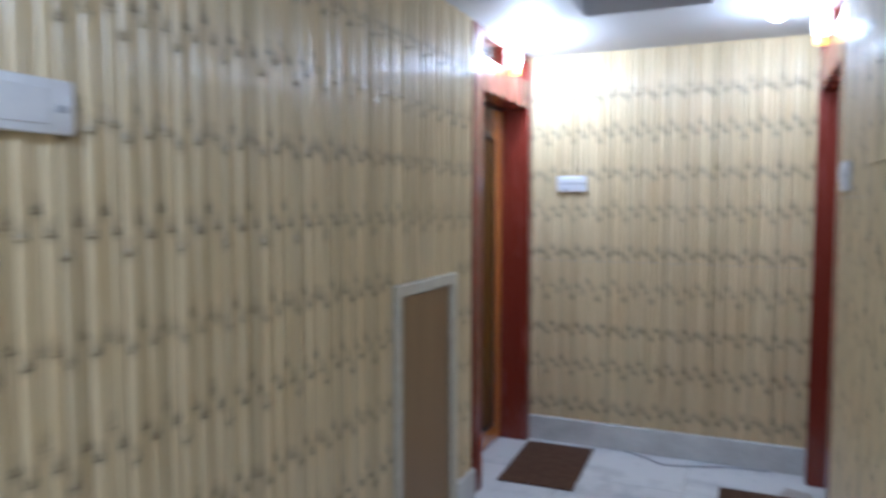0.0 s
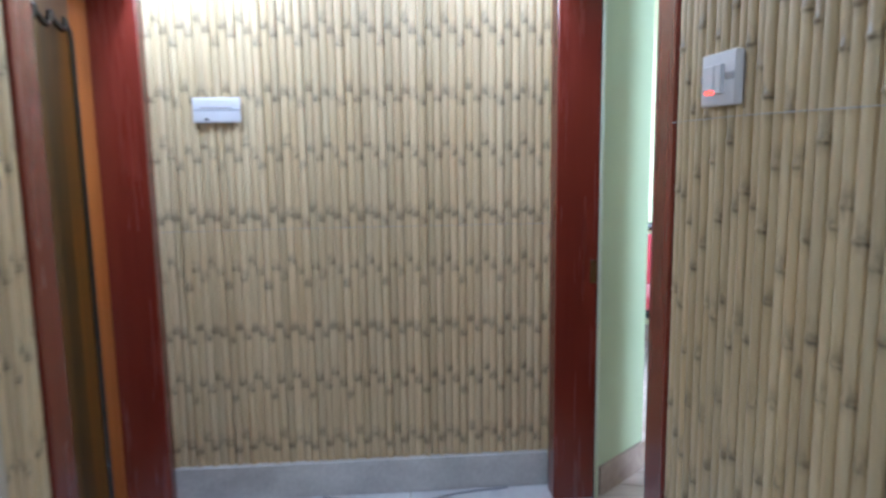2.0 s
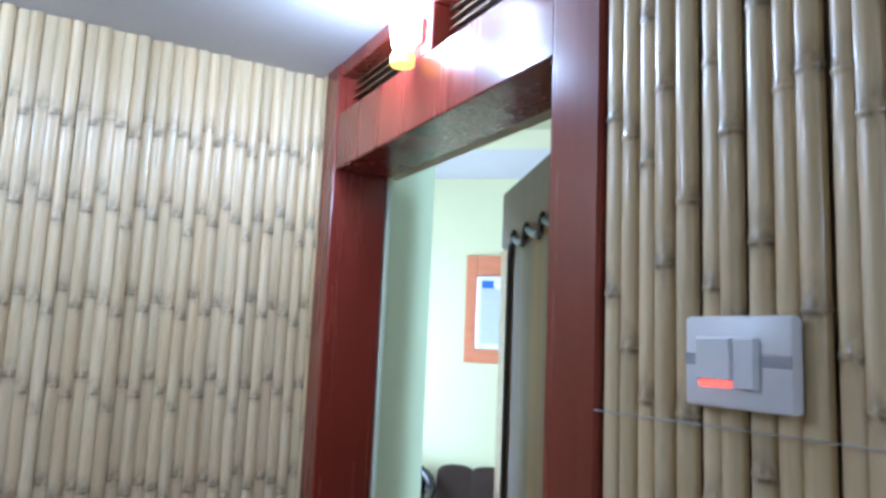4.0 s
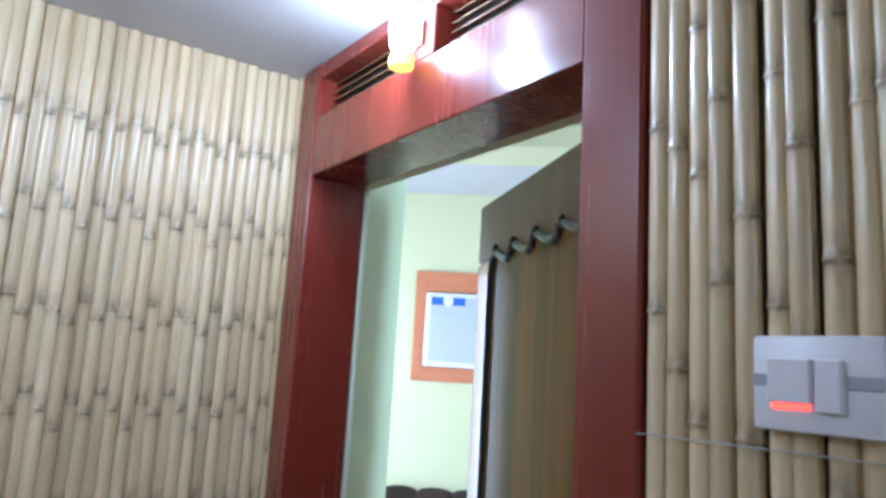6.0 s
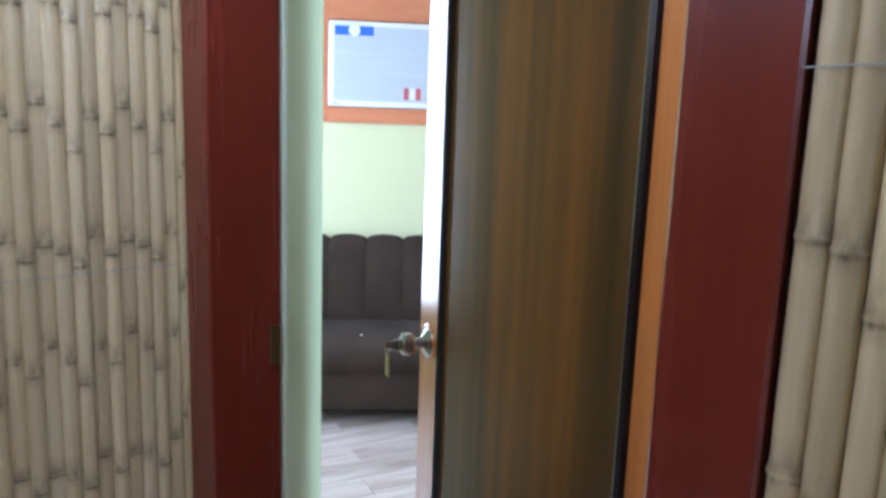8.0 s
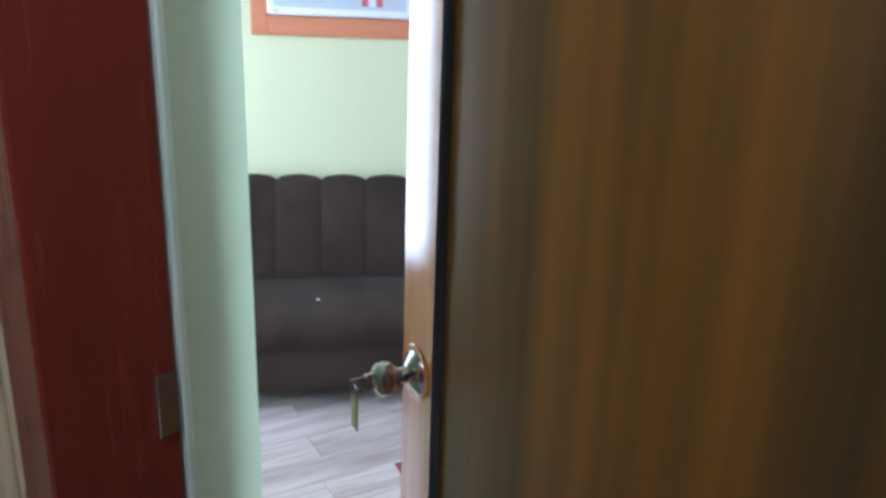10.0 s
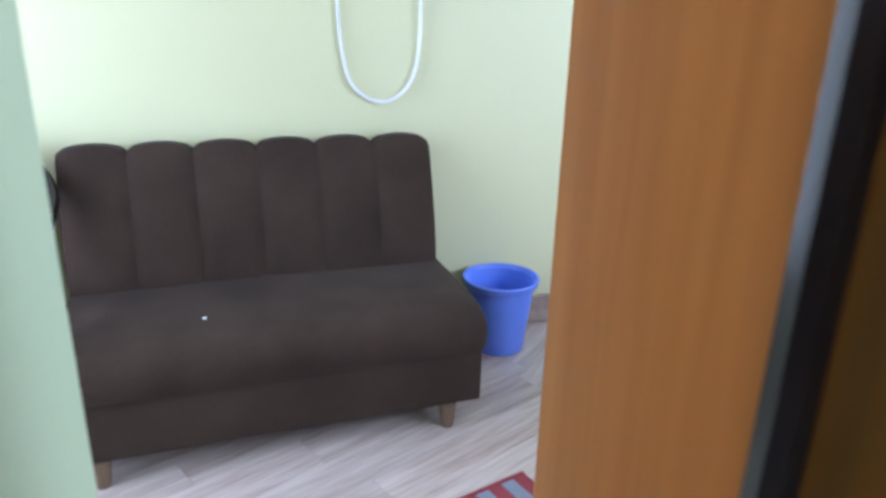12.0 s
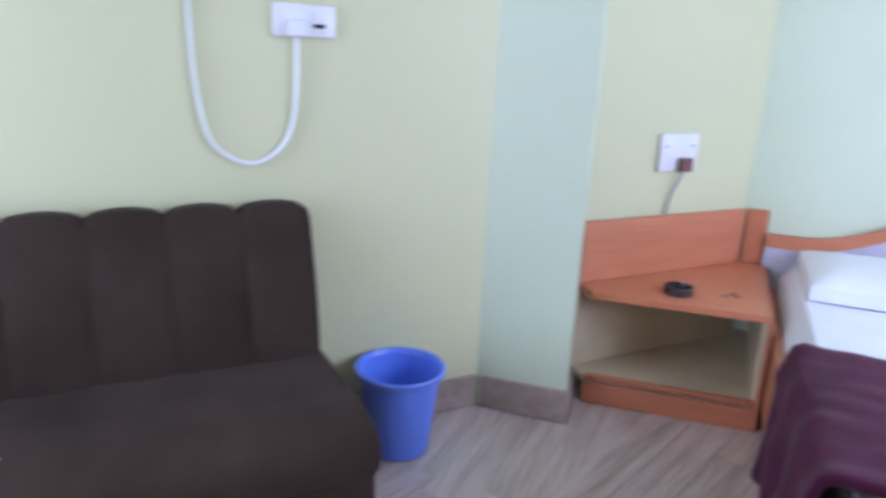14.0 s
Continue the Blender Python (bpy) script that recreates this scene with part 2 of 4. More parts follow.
# ---- corridor shell ----
XL, XR, YE, ZC = -1.222, 0.330, 4.110, 2.345
YB = -1.8
RIGHT0, RIGHT1 = 2.995, 3.955      # the bedroom door's opening
LEFT0, LEFT1 = 3.25, 4.03          # the opposite door's opening
DOOR = 2.03
T = 0.022                          # the wall boards stand behind the canes
floor = setting("floor_corridor", boxes((-1.6, YB - 0.2, -0.12, 0.36, 4.3, -0.006)), BACKING, "mortar bed under the corridor's marble floor")
wall_north = setting("wall_north", boxes((-1.6, YE + T, 0, 0.34, YE + 0.16, 2.6)), BACKING, "corridor end wall clad in split bamboo canes")
wall_west = setting("wall_west", boxes((-1.40, YB, 0, XL - T, 3.13, 2.6)), BACKING, "corridor wall clad in split bamboo canes")
wall_east = setting("wall_east", boxes((XR + T, YB, 0, XR + 0.15, 2.88, 2.6), (XR + T, 4.056, 0, XR + 0.15, YE + 0.1, 2.6)), BACKING, "corridor wall clad in varnished bamboo canes")
setting("wall_south", boxes((-1.4, YB - 0.15, 0, 0.48, YB, 2.6)), mat("corridor_end_paint", (0.45, 0.36, 0.24), 0.6), "plain wall closing the corridor")
bm = B()
rx0, rx1, ry1 = -0.72, -0.16, 3.30
for b in ((-1.42, YB, ZC, rx0, 4.27, 2.45), (rx1, YB, ZC, 0.48, 4.27, 2.45), (rx0, ry1, ZC, rx1, 4.27, 2.45), (rx0, YB, ZC, rx1, -1.2, 2.45)):
    box(bm, *b)
setting("ceiling_corridor", bm, PLASTER, "white plaster ceiling with a recessed centre")
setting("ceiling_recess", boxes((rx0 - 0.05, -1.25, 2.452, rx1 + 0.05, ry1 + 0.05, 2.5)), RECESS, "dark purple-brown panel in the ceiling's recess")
setting("baseboard_north", boxes((XL + 0.005, YE - 0.022, 0.0, XR - 0.004, YE + 0.02, 0.15), bevel=0.004), SKIRT, "white marble skirting along the end wall")
setting("baseboard_west", boxes((XL - 0.02, 2.91, 0, XL + 0.022, 3.125, 0.15), (XL - 0.02, YB, 0, XL + 0.022, 2.30, 0.15), bevel=0.004), SKIRT, "white marble skirting on the corridor wall")
setting("baseboard_east", boxes((XR - 0.022, YB, 0, XR + 0.02, 2.875, 0.12), bevel=0.004), SKIRT, "white marble skirting on the corridor wall")


# ---- doors ----
def door_frame(name, x0, x1, o0, o1, w0, w1, face, label):
    """face: -1 if the corridor lies on the lower side of x."""
    root = tagged(new(name), label, "", "", "structure")
    part("jamb", boxes((x0, o0 - w0, 0, x1, o0, ZC - 0.003), bevel=0.004), MAHOG, root)
    part("jamb", boxes((x0, o1, 0, x1, o1 + w1, ZC - 0.003), bevel=0.004), MAHOG, root)
    part("head", boxes((x0 + 0.004, o0, DOOR, x1 - 0.002, o1, 2.19), bevel=0.003), MAHOG, root)
    mid = (o0 + o1) / 2
    part("top_rail", boxes((x0 + 0.004, o0, 2.302, x1 - 0.002, o1, ZC - 0.003), bevel=0.003), MAHOG, root)
    part("mullion", boxes((x0 + 0.004, mid - 0.06, 2.19, x1 - 0.002, mid + 0.06, 2.302), bevel=0.003), MAHOG, root)
    front = x0 if face < 0 else x1
    s = -face
    for a, b in ((o0, mid - 0.06), (mid + 0.06, o1)):
        # dark sheet behind the slats in place of the vent's shaded depth
        vent = part("vent", boxes((min(front + s * 0.09, front + s * 0.10), a, 2.19, max(front + s * 0.09, front + s * 0.10), b, 2.302)), DARK, root, "louvred vent over the door, its depth painted dark")
        for k in range(5):
            z = 2.20 + k * 0.022
            vm = B()
            vs = [vm.verts.new(p) for p in ((front + s * 0.045, a + 0.004, z), (front + s * 0.045, b - 0.004, z), (front + s * 0.075, b - 0.004, z + 0.016), (front + s * 0.075, a + 0.004, z + 0.016))]
            top = [vm.verts.new(v.co + Vector((0, 0, 0.004))) for v in vs]
            vm.faces.new(vs[::-1]), vm.faces.new(top)
            for i in range(4):
                vm.faces.new((vs[i], vs[(i + 1) % 4], top[(i + 1) % 4], top[i]))
            bmesh.ops.recalc_face_normals(vm, faces=vm.faces)
            part("slat", vm, EDGEW, vent)
    return root


door_frame("door_frame_east", 0.318, 0.485, RIGHT0, RIGHT1, 0.115, 0.10, -1, "mahogany-red door frame with louvred vents above")
door_frame("door_frame_west", -1.43, XL + 0.01, LEFT0, LEFT1, 0.12, 0.075, 1, "mahogany-red door frame with louvred vents above")


HINGE_STILE, TIP_STILE = 0.152, 0.128


def bead_loop(w, h, out):
    """Black beading round a door panel; its top climbs in short scallops from the hinge to the tip."""
    a, b, low = HINGE_STILE, w - TIP_STILE, 0.13
    pts = [(a, out, low), (a, out, 0.6), (a, out, 1.2), (a, out, h - 0.215), (a + 0.008, out, h - 0.185), (a + 0.03, out, h - 0.165)]
    n = 4
    span = (b - a - 0.06) / n
    for k in range(n):
        u = a + 0.03 + k * span
        pts += [(u + span * 0.10, out, h - 0.150), (u + span * 0.14, out, h - 0.178), (u + span * 0.30, out, h - 0.186), (u + span * 0.60, out, h - 0.176), (u + span * 0.88, out, h - 0.160)]
    pts += [(b - 0.03, out, h - 0.163), (b - 0.008, out, h - 0.185), (b, out, h - 0.215), (b, out, 1.2), (b, out, 0.6), (b, out, low), ((a + b) / 2, out, low), (a, out, low)]
    return pts


def scallop_curls(w, h):
    """Short upright curls where two scallops of the beading meet."""
    a, span, out = HINGE_STILE, (w - HINGE_STILE - TIP_STILE - 0.06) / 4, []
    for k in range(1, 5):
        u = a + 0.03 + k * span - (0.012 if k == 4 else 0)
        out.append([(u - 0.008, 0.004, h - 0.170), (u - 0.002, 0.009, h - 0.156), (u + 0.003, 0.009, h - 0.146), (u + 0.006, 0.004, h - 0.139)])
    return out


def door_leaf(name, w, h, m, label):
    """A leaf from the hinge at x 0 to x = w, its outer face on y = 0 and towards +y."""
    root = thing(name, m, label, "door")
    part("slab", boxes((0, -0.036, 0.012, w, -0.004, h), bevel=0.002), EDGEW, root, "brown wooden door slab")
    a, b = HINGE_STILE, w - TIP_STILE
    part("stile", boxes((0.0, -0.004, 0.012, a - 0.0005, 0.002, h), bevel=0.001), LEAF, root)
    part("stile", boxes((b + 0.0005, -0.004, 0.012, w, 0.002, h - 0.178), bevel=0.001), LEAF, root, "orange-brown veneered door stile")
    part("head_panel", boxes((a, -0.004, h - 0.165, w, 0.0015, h), bevel=0.001), EDGEW, root, "dark brown top of the door")
    part("panel", boxes((a, -0.004, 0.13, b, 0.001, h - 0.166)), PANEL, root, "dark amber grained door panel")
    part("bottom_rail", boxes((a, -0.004, 0.012, b, 0.002, 0.1295), bevel=0.001), LEAF, root)
    for line in scallop_curls(w, h):
        bm = B()
        tube(bm, smooth_path(line, 3), 0.007, 8)
        part("curl", bm, BEAD, root, smooth=True)
    bm = B()
    tube(bm, bead_loop(w, h, 0.003), 0.011, 8)
    part("beading", bm, BEAD, root, "black moulded beading round the panel", smooth=True)
    return root


hinge, tip = Vector((0.488, 3.000, 0)), Vector((0.838, 3.872, 0))
swing = math.degrees(math.atan2(tip.y - hinge.y, tip.x - hinge.x))
LW = (tip - hinge).length
leaf = door_leaf("door_leaf", LW, 2.02, pose(hinge.x, hinge.y, 0, 0, 0, swing), "half-open wooden door with black beading and a steel knob")
bm = B()
lathe(bm, [(0.001, 0), (0.046, 0), (0.047, 0.002), (0.044, 0.003)], 28)
rose_rim = part("rose_rim", bm, LEAF, leaf, "orange ring round the knob's rose", smooth=True)
knob_m = pose(LW - 0.05, 0.002, 0.912, -90, 0, 0)
rose_rim.matrix_local = knob_m
knob = part("knob", lathe(B(), [(0.038, 0.002), (0.036, 0.006), (0.022, 0.013), (0.014, 0.018), (0.013, 0.032), (0.018, 0.037), (0.026, 0.046), (0.028, 0.056), (0.026, 0.066), (0.018, 0.072), (0.012, 0.073)], 28), STEEL, leaf, "round stainless steel door knob", smooth=True)
knob.matrix_local = knob_m
bm = boxes((-0.004, -0.013, 0.073, 0.004, 0.013, 0.088), (-0.0015, -0.010, 0.088, 0.0015, 0.010, 0.112), bevel=0.001)
part("key", bm, STEEL, knob, "steel key left in the lock")
bm = B()
tube(bm, [(0.012 * math.cos(a), 0.012 + 0.012 * math.sin(a), 0.104) for a in np.linspace(0, 6.2, 14)], 0.0012, 6)
part("key_ring", bm, STEEL, knob, smooth=True)
part("key_tag", boxes((-0.012, 0.020, 0.1025, 0.012, 0.075, 0.1055), bevel=0.0012), BRASSK, knob, "brass key tag")

leaf2 = door_leaf("door_leaf", LEFT1 - LEFT0 - 0.006, 2.02, pose(-1.385, LEFT1 - 0.003, 0, 0, 0, -90), "closed dark brown wooden door with black beading")
bm = boxes((0.452, 3.9475, 0.90, 0.478, 3.954, 0.99), bevel=0.001)
latch = part("strike_plate", bm, STEEL)
tagged(latch, "small steel strike plate on the mahogany jamb", "strike plate")


# ---- corridor fittings ----
def wall_lamp(m):
    root = thing("wall_lamp", m, "lit bulb in an amber holder on the door's transom", "lamp", "lamps over the doors")
    part("bracket", boxes((-0.022, 0.0, -0.03, 0.022, 0.012, 0.03), bevel=0.004), WHITEP, root)
    part("holder", lathe(B(), [(0.014, -0.090), (0.026, -0.086), (0.027, -0.066), (0.021, -0.052)], 18, 0, 0.038), AMBER, root, "amber lamp cap", smooth=True)
    part("bulb", lathe(B(), [(0.016, -0.052), (0.026, -0.040), (0.030, 0.0), (0.028, 0.045), (0.018, 0.068), (0.006, 0.074)], 20, 0, 0.038), GLASSB, root, "glowing white bulb", smooth=True).visible_shadow = False
    return root


wall_lamp(pose(0.3215, 3.475, 2.25, 0, 0, 90))
wall_lamp(pose(XL + 0.008, 3.64, 2.25, 0, 0, -90))


def ceiling_lamp(x, y):
    root = thing("ceiling_lamp", pose(x, y, ZC), "lit round bulb in a white ceiling holder", "lamp", "ceiling bulbs")
    part("holder", lathe(B(), [(0.04, -0.012), (0.042, -0.001), (0.02, 0.0)], 20), WHITEP, root, smooth=True)
    part("bulb", lathe(B(), [(0.008, -0.085), (0.028, -0.075), (0.036, -0.05), (0.028, -0.025), (0.018, -0.012)], 20), GLASSB, root, "glowing white bulb", smooth=True).visible_shadow = False
    return root


ceiling_lamp(-0.98, 3.46)
ceiling_lamp(0.10, 3.38)


def switch_plate(name, w, h, m, label, mods, cat="switch"):
    """A plate on y = 0 that faces -y; mods: (x0, z0, x1, z1, material, depth, name)."""
    root = thing(name, m, label, cat)
    part("plate", boxes((-w / 2, -0.014, -h / 2, w / 2, 0.006, h / 2), bevel=0.005, seg=2), WHITEP, root, smooth=True)
    for x0, z0, x1, z1, mt, d, nm in mods:
        part(nm, boxes((x0, -0.014 - d, z0, x1, -0.012, z1), bevel=0.0015), mt, root)
    return root


switch_plate("light_switch", 0.135, 0.100, pose(XR - 0.015, 2.645, 1.557, 0, 0, -90), "white two-gang switch with a lit red neon",
             [(-0.048, -0.02, -0.002, 0.026, WHITEP, 0.006, "rocker"), (-0.046, -0.027, -0.004, -0.021, NEON, 0.003, "indicator"), (0.004, -0.028, 0.029, 0.026, WHITEP, 0.008, "rocker"),
              (-0.0665, -0.004, -0.050, 0.010, GREYP, 0.0015, "stripe"), (0.032, -0.004, 0.0665, 0.010, GREYP, 0.0015, "stripe")])
switch_plate("switch_plate", 0.178, 0.094, pose(-0.96, YE - 0.015, 1.581), "white switch plate on the bamboo wall",
             [(-0.084, -0.004, 0.084, 0.003, GREYP, 0.001, "seam"), (-0.045, -0.040, -0.030, -0.030, DARK, 0.001, "socket_hole"), (-0.06, 0.008, 0.06, 0.038, WHITEP, 0.004, "rocker")])
switch_plate("switch_plate", 0.185, 0.105, pose(XL + 0.015, 0.828, 1.652, 0, 0, 90), "white switch plate on the bamboo wall",
             [(0.055, -0.01, 0.075, 0.004, GREYP, 0.002, "toggle"), (-0.03, -0.028, -0.015, -0.02, DARK, 0.001, "socket_hole"), (-0.07, -0.035, 0.035, 0.035, WHITEP, 0.003, "rocker")])

hatch = thing("service_hatch", pose(XL, 2.60, 0), "low brown service hatch with a white painted frame", "hatch")
part("panel", boxes((-0.018, -0.25, 0.01, -0.004, 0.25, 1.10)), mat("hatch_board", (0.30, 0.19, 0.085), 0.5, colour2=(0.22, 0.135, 0.06), scale=(8, 12, 0.8), fine=(40, 90, 3)), hatch)
FRAMEW = mat("hatch_frame_paint", (0.62, 0.58, 0.47), 0.5, colour2=(0.52, 0.47, 0.37), scale=(20, 20, 20))
for b in ((-0.02, -0.30, 0.0, 0.018, -0.25, 1.15), (-0.02, 0.25, 0.0, 0.018, 0.30, 1.15), (-0.02, -0.25, 1.10, 0.018, 0.25, 1.15)):
    part("frame", boxes(b, bevel=0.004), FRAMEW, hatch)


def doormat(m, w, d, label):
    bm = B()
    box(bm, -w / 2, -d / 2, 0, w / 2, d / 2, 0.012, bevel=0.004)
    ob = part("doormat", bm, MATB)
    ob.matrix_world = m
    return tagged(ob, label, "doormat", "corridor doormats")


doormat(pose(-0.985, 3.70, 0.0, 0, 0, 2), 0.40, 0.64, "dark brown doormat on white marble at the closed door")
doormat(pose(0.10, 3.42, 0.0), 0.38, 0.62, "dark brown doormat on white marble at the bedroom door")
bm = B()
tube(bm, smooth_path([(-0.62, 4.07, 0.008), (-0.50, 4.02, 0.006), (-0.40, 3.95, 0.006), (-0.25, 3.98, 0.006), (-0.05, 4.05, 0.006), (0.15, 4.07, 0.008)]), 0.005, 6)
tagged(part("cable", bm, GREYP, smooth=True), "thin grey cable lying on the marble floor", "cable")

# ---- bedroom shell, in the corridor's directions and with the sofa wall across its corner ----
W = 5.66                    # the sofa wall, in its own turned directions
XB = 4.27                   # the wall behind the bed
RC = 2.60


def rw(u, v):
    p = RM @ Vector((u, v, 0))
    return p.x, p.y


setting("floor_bedroom", boxes((-1.0, 1.5, -0.12, 4.6, 8.0, -0.008)), STONE, "screed under the bedroom's wood floor")
bm = B()
box(bm, -3.7, W, 0, 1.2, W + 0.15, 2.7)
wall_sofa = setting("wall_sofa", bm, GREEN, "lime green painted wall behind the sofa", RM)
setting("wall_bed", boxes((XB, 1.5, 0, XB + 0.15, 4.3, 2.7)), MINT, "pale green painted wall behind the bed")
bm = B()
for b in ((-3.62, 3.6, 0, -3.45, 4.10, 2.7), (-3.62, 5.40, 0, -3.45, W, 2.7), (-3.62, 4.10, 0, -3.45, 5.40, 0.45), (-3.62, 4.10, 2.15, -3.45, 5.40, 2.7)):
    box(bm, *b)
setting("wall_window", bm, GREEN, "lime green wall with a bright window", RM)
win = tagged(new("window_1"), "bright window in a white frame", "", "", "structure")
win.matrix_world = RM
for b in ((-3.56, 4.10, 0.45, -3.50, 4.16, 2.15), (-3.56, 5.34, 0.45, -3.50, 5.40, 2.15), (-3.56, 4.16, 0.45, -3.50, 5.34, 0.51), (-3.56, 4.16, 2.09, -3.50, 5.34, 2.15), (-3.55, 4.72, 0.51, -3.51, 4.78, 2.09)):
    part("window_frame", boxes(b, bevel=0.005), WHITEP, win)
setting("backdrop", boxes((-3.80, 3.9, 0.2, -3.79, 5.6, 2.4)), DAYGLOW, "glowing sheet standing in for daylight beyond the opening", RM)
# opening and glowing sheet added in this unseen wall for fill light
bm = B()
for b in ((0.48, 1.45, 0, 1.7, 1.6, 2.7), (3.5, 1.45, 0, XB, 1.6, 2.7), (1.7, 1.45, 0, 3.5, 1.6, 0.9), (1.7, 1.45, 2.2, 3.5, 1.6, 2.7)):
    box(bm, *b)
setting("wall_bedroom_south", bm, GREEN, "unseen lime green wall with an added light opening, facing the sofa")
setting("backdrop_south_fill", boxes((1.5, 1.2, 0.7, 3.7, 1.21, 2.4)), DAYGLOW, "glowing sheet standing in for daylight beyond the opening")
setting("wall_bedroom_west", boxes((XR + 0.151, 1.45, 0, XR + 0.165, 2.88, 2.7)), GREEN, "lime green bedroom side of the corridor wall")
setting("wall_over_door", boxes((0.487, 2.88, 2.036, 0.53, 4.0, 2.7)), GREEN, "lime green wall over the bedroom door")
e0, e1 = (0.4875, 3.958), (0.776, 4.202)
# a darker copy of the mint paint carries this wall's shade
setting("wall_return", prism(B(), [e0, e1, rw(-3.5, 3.79), (-0.32, 5.05), (0.32, 4.32), (0.345, 4.10), (0.4875, 4.10)], 0, 2.7), mat("shaded_mint_paint", (0.52, 0.62, 0.40), 0.5, colour2=(0.49, 0.585, 0.375), scale=(2, 2, 2), fine=(80, 80, 80), bump=0.06), "mint return wall beside the bedroom door, coloured darker for shade")
setting("trim_jamb", boxes((0.4865, 3.945, 0, 0.499, 3.962, 2.03), bevel=0.003), MINT, "ragged plaster edge against the door frame")
setting("ceiling_bedroom", boxes((-1.0, 1.4, RC, 4.7, 7.6, RC + 0.1)), PLASTER, "white bedroom ceiling")
setting("beam_bedroom", boxes((-3.5, 4.35, 2.50, 1.2, 4.65, RC - 0.001)), GREEN, "lime green ceiling beam", RM)
setting("wall_far_fill", boxes((-1.3, 4.30, 0, -1.15, 6.9, 2.7), (-1.3, 6.9, 0, 1.2, 7.05, 2.7)), GREEN, "plain wall closing the bedroom")
PILLAR = [(3.26, 4.80), (3.262, 4.650), (3.282, 4.320), (3.448, 4.345), (3.50, 4.70)]
setting("pillar", prism(B(), PILLAR, 0, RC - 0.002), MINT, "square mint painted pillar")


def skirting(name, segs, m=None):
    root = tagged(new(name), "brown stone skirting tiles", "", "", "structure")
    if m is not None:
        root.matrix_world = m
    for x0, y0, x1, y1 in segs:
        n = max(1, round(max(x1 - x0, y1 - y0) / 0.33))
        for k in range(n):
            a, b = k / n, (k + 1) / n
            if x1 - x0 > y1 - y0:
                q = (x0 + (x1 - x0) * a + 0.001, y0, 0, x0 + (x1 - x0) * b - 0.001, y1, 0.125)
            else:
                q = (x0, y0 + (y1 - y0) * a + 0.001, 0, x1, y0 + (y1 - y0) * b - 0.001, 0.125)
            part("tile", boxes(q, bevel=0.002), STONE, root)


skirting("baseboard_sofa_wall", [(-3.44, W - 0.015, -0.605, W)], RM)
pil = tagged(new("baseboard_pillar"), "brown stone skirting tiles", "", "", "structure")
part("tile", prism(B(), [(3.247, 4.640), (3.2655, 4.303), (3.2820, 4.3195), (3.2625, 4.640)], 0, 0.125), STONE, pil)
part("tile", prism(B(), [(3.2665, 4.3025), (3.450, 4.3285), (3.4475, 4.3445), (3.2830, 4.3195)], 0, 0.125), STONE, pil)
skirting("baseboard_bed_wall", [(XB - 0.015, 1.62, XB, 3.75)])

d = (Vector((*e1, 0)) - Vector((*e0, 0))).normalized()
n_ = Vector((d.y, -d.x, 0)) * 0.012
ret = tagged(new("baseboard_return_wall"), "brown stone skirting tiles", "", "", "structure")
q0, q1 = Vector((*e0, 0)) + d * 0.03, Vector((*e1, 0)) + d * 0.01
part("tile", prism(B(), [(q0.x, q0.y), (q0.x + n_.x, q0.y + n_.y), (q1.x + n_.x, q1.y + n_.y), (q1.x, q1.y)], 0.0, 0.125), STONE, ret)

# ---- sofa ----
SL, SR = -0.565, 0.65      # ends of the base and the seat
sofa = thing("sofa", RM @ pose(-1.92, 4.97, 0), "dark brown fabric two-seat sofa with a channelled back", "sofa")
part("base", boxes((SL, 0.03, 0.085, SR, 0.60, 0.262), bevel=0.012, seg=2), VELVET, sofa, smooth=True)


def seat_mesh():
    """A long seat with a rounded front that swells a little over the base."""
    bm = B()
    prof = [(0.030, 0.264), (0.012, 0.290), (0.002, 0.325), (0.006, 0.360), (0.030, 0.390), (0.075, 0.408), (0.18, 0.418), (0.34, 0.420), (0.50, 0.415), (0.50, 0.264)]
    xs = [SL - 0.004, SL + 0.004, SL + 0.03] + [-0.45, -0.3, -0.15, -0.02, 0.0, 0.02, 0.15, 0.3, 0.45, 0.55] + [SR - 0.03, SR - 0.004, SR + 0.004]
    rings = []
    for i, x in enumerate(xs):
        edge = 0.012 if i in (0, len(xs) - 1) else 0.004 if i in (1, len(xs) - 2) else 0.0
        dip = 0.005 if x == 0.0 else 0.0
        rings.append([bm.verts.new((x, y + edge + dip * 0.5 if k < 9 else y, z - (edge + dip if 2 < k < 9 else 0) + 0.003 * math.sin(7 * x + k))) for k, (y, z) in enumerate(prof)])
    n = len(prof)
    for a, b in zip(rings, rings[1:]):
        for k in range(n):
            bm.faces.new((a[k], b[k], b[(k + 1) % n], a[(k + 1) % n]))
    bm.faces.new(rings[0]), bm.faces.new(rings[-1][::-1])
    bmesh.ops.recalc_face_normals(bm, faces=bm.faces)
    return bm


part("seat", seat_mesh(), VELVET, sofa, "rounded brown seat cushion", smooth=True)


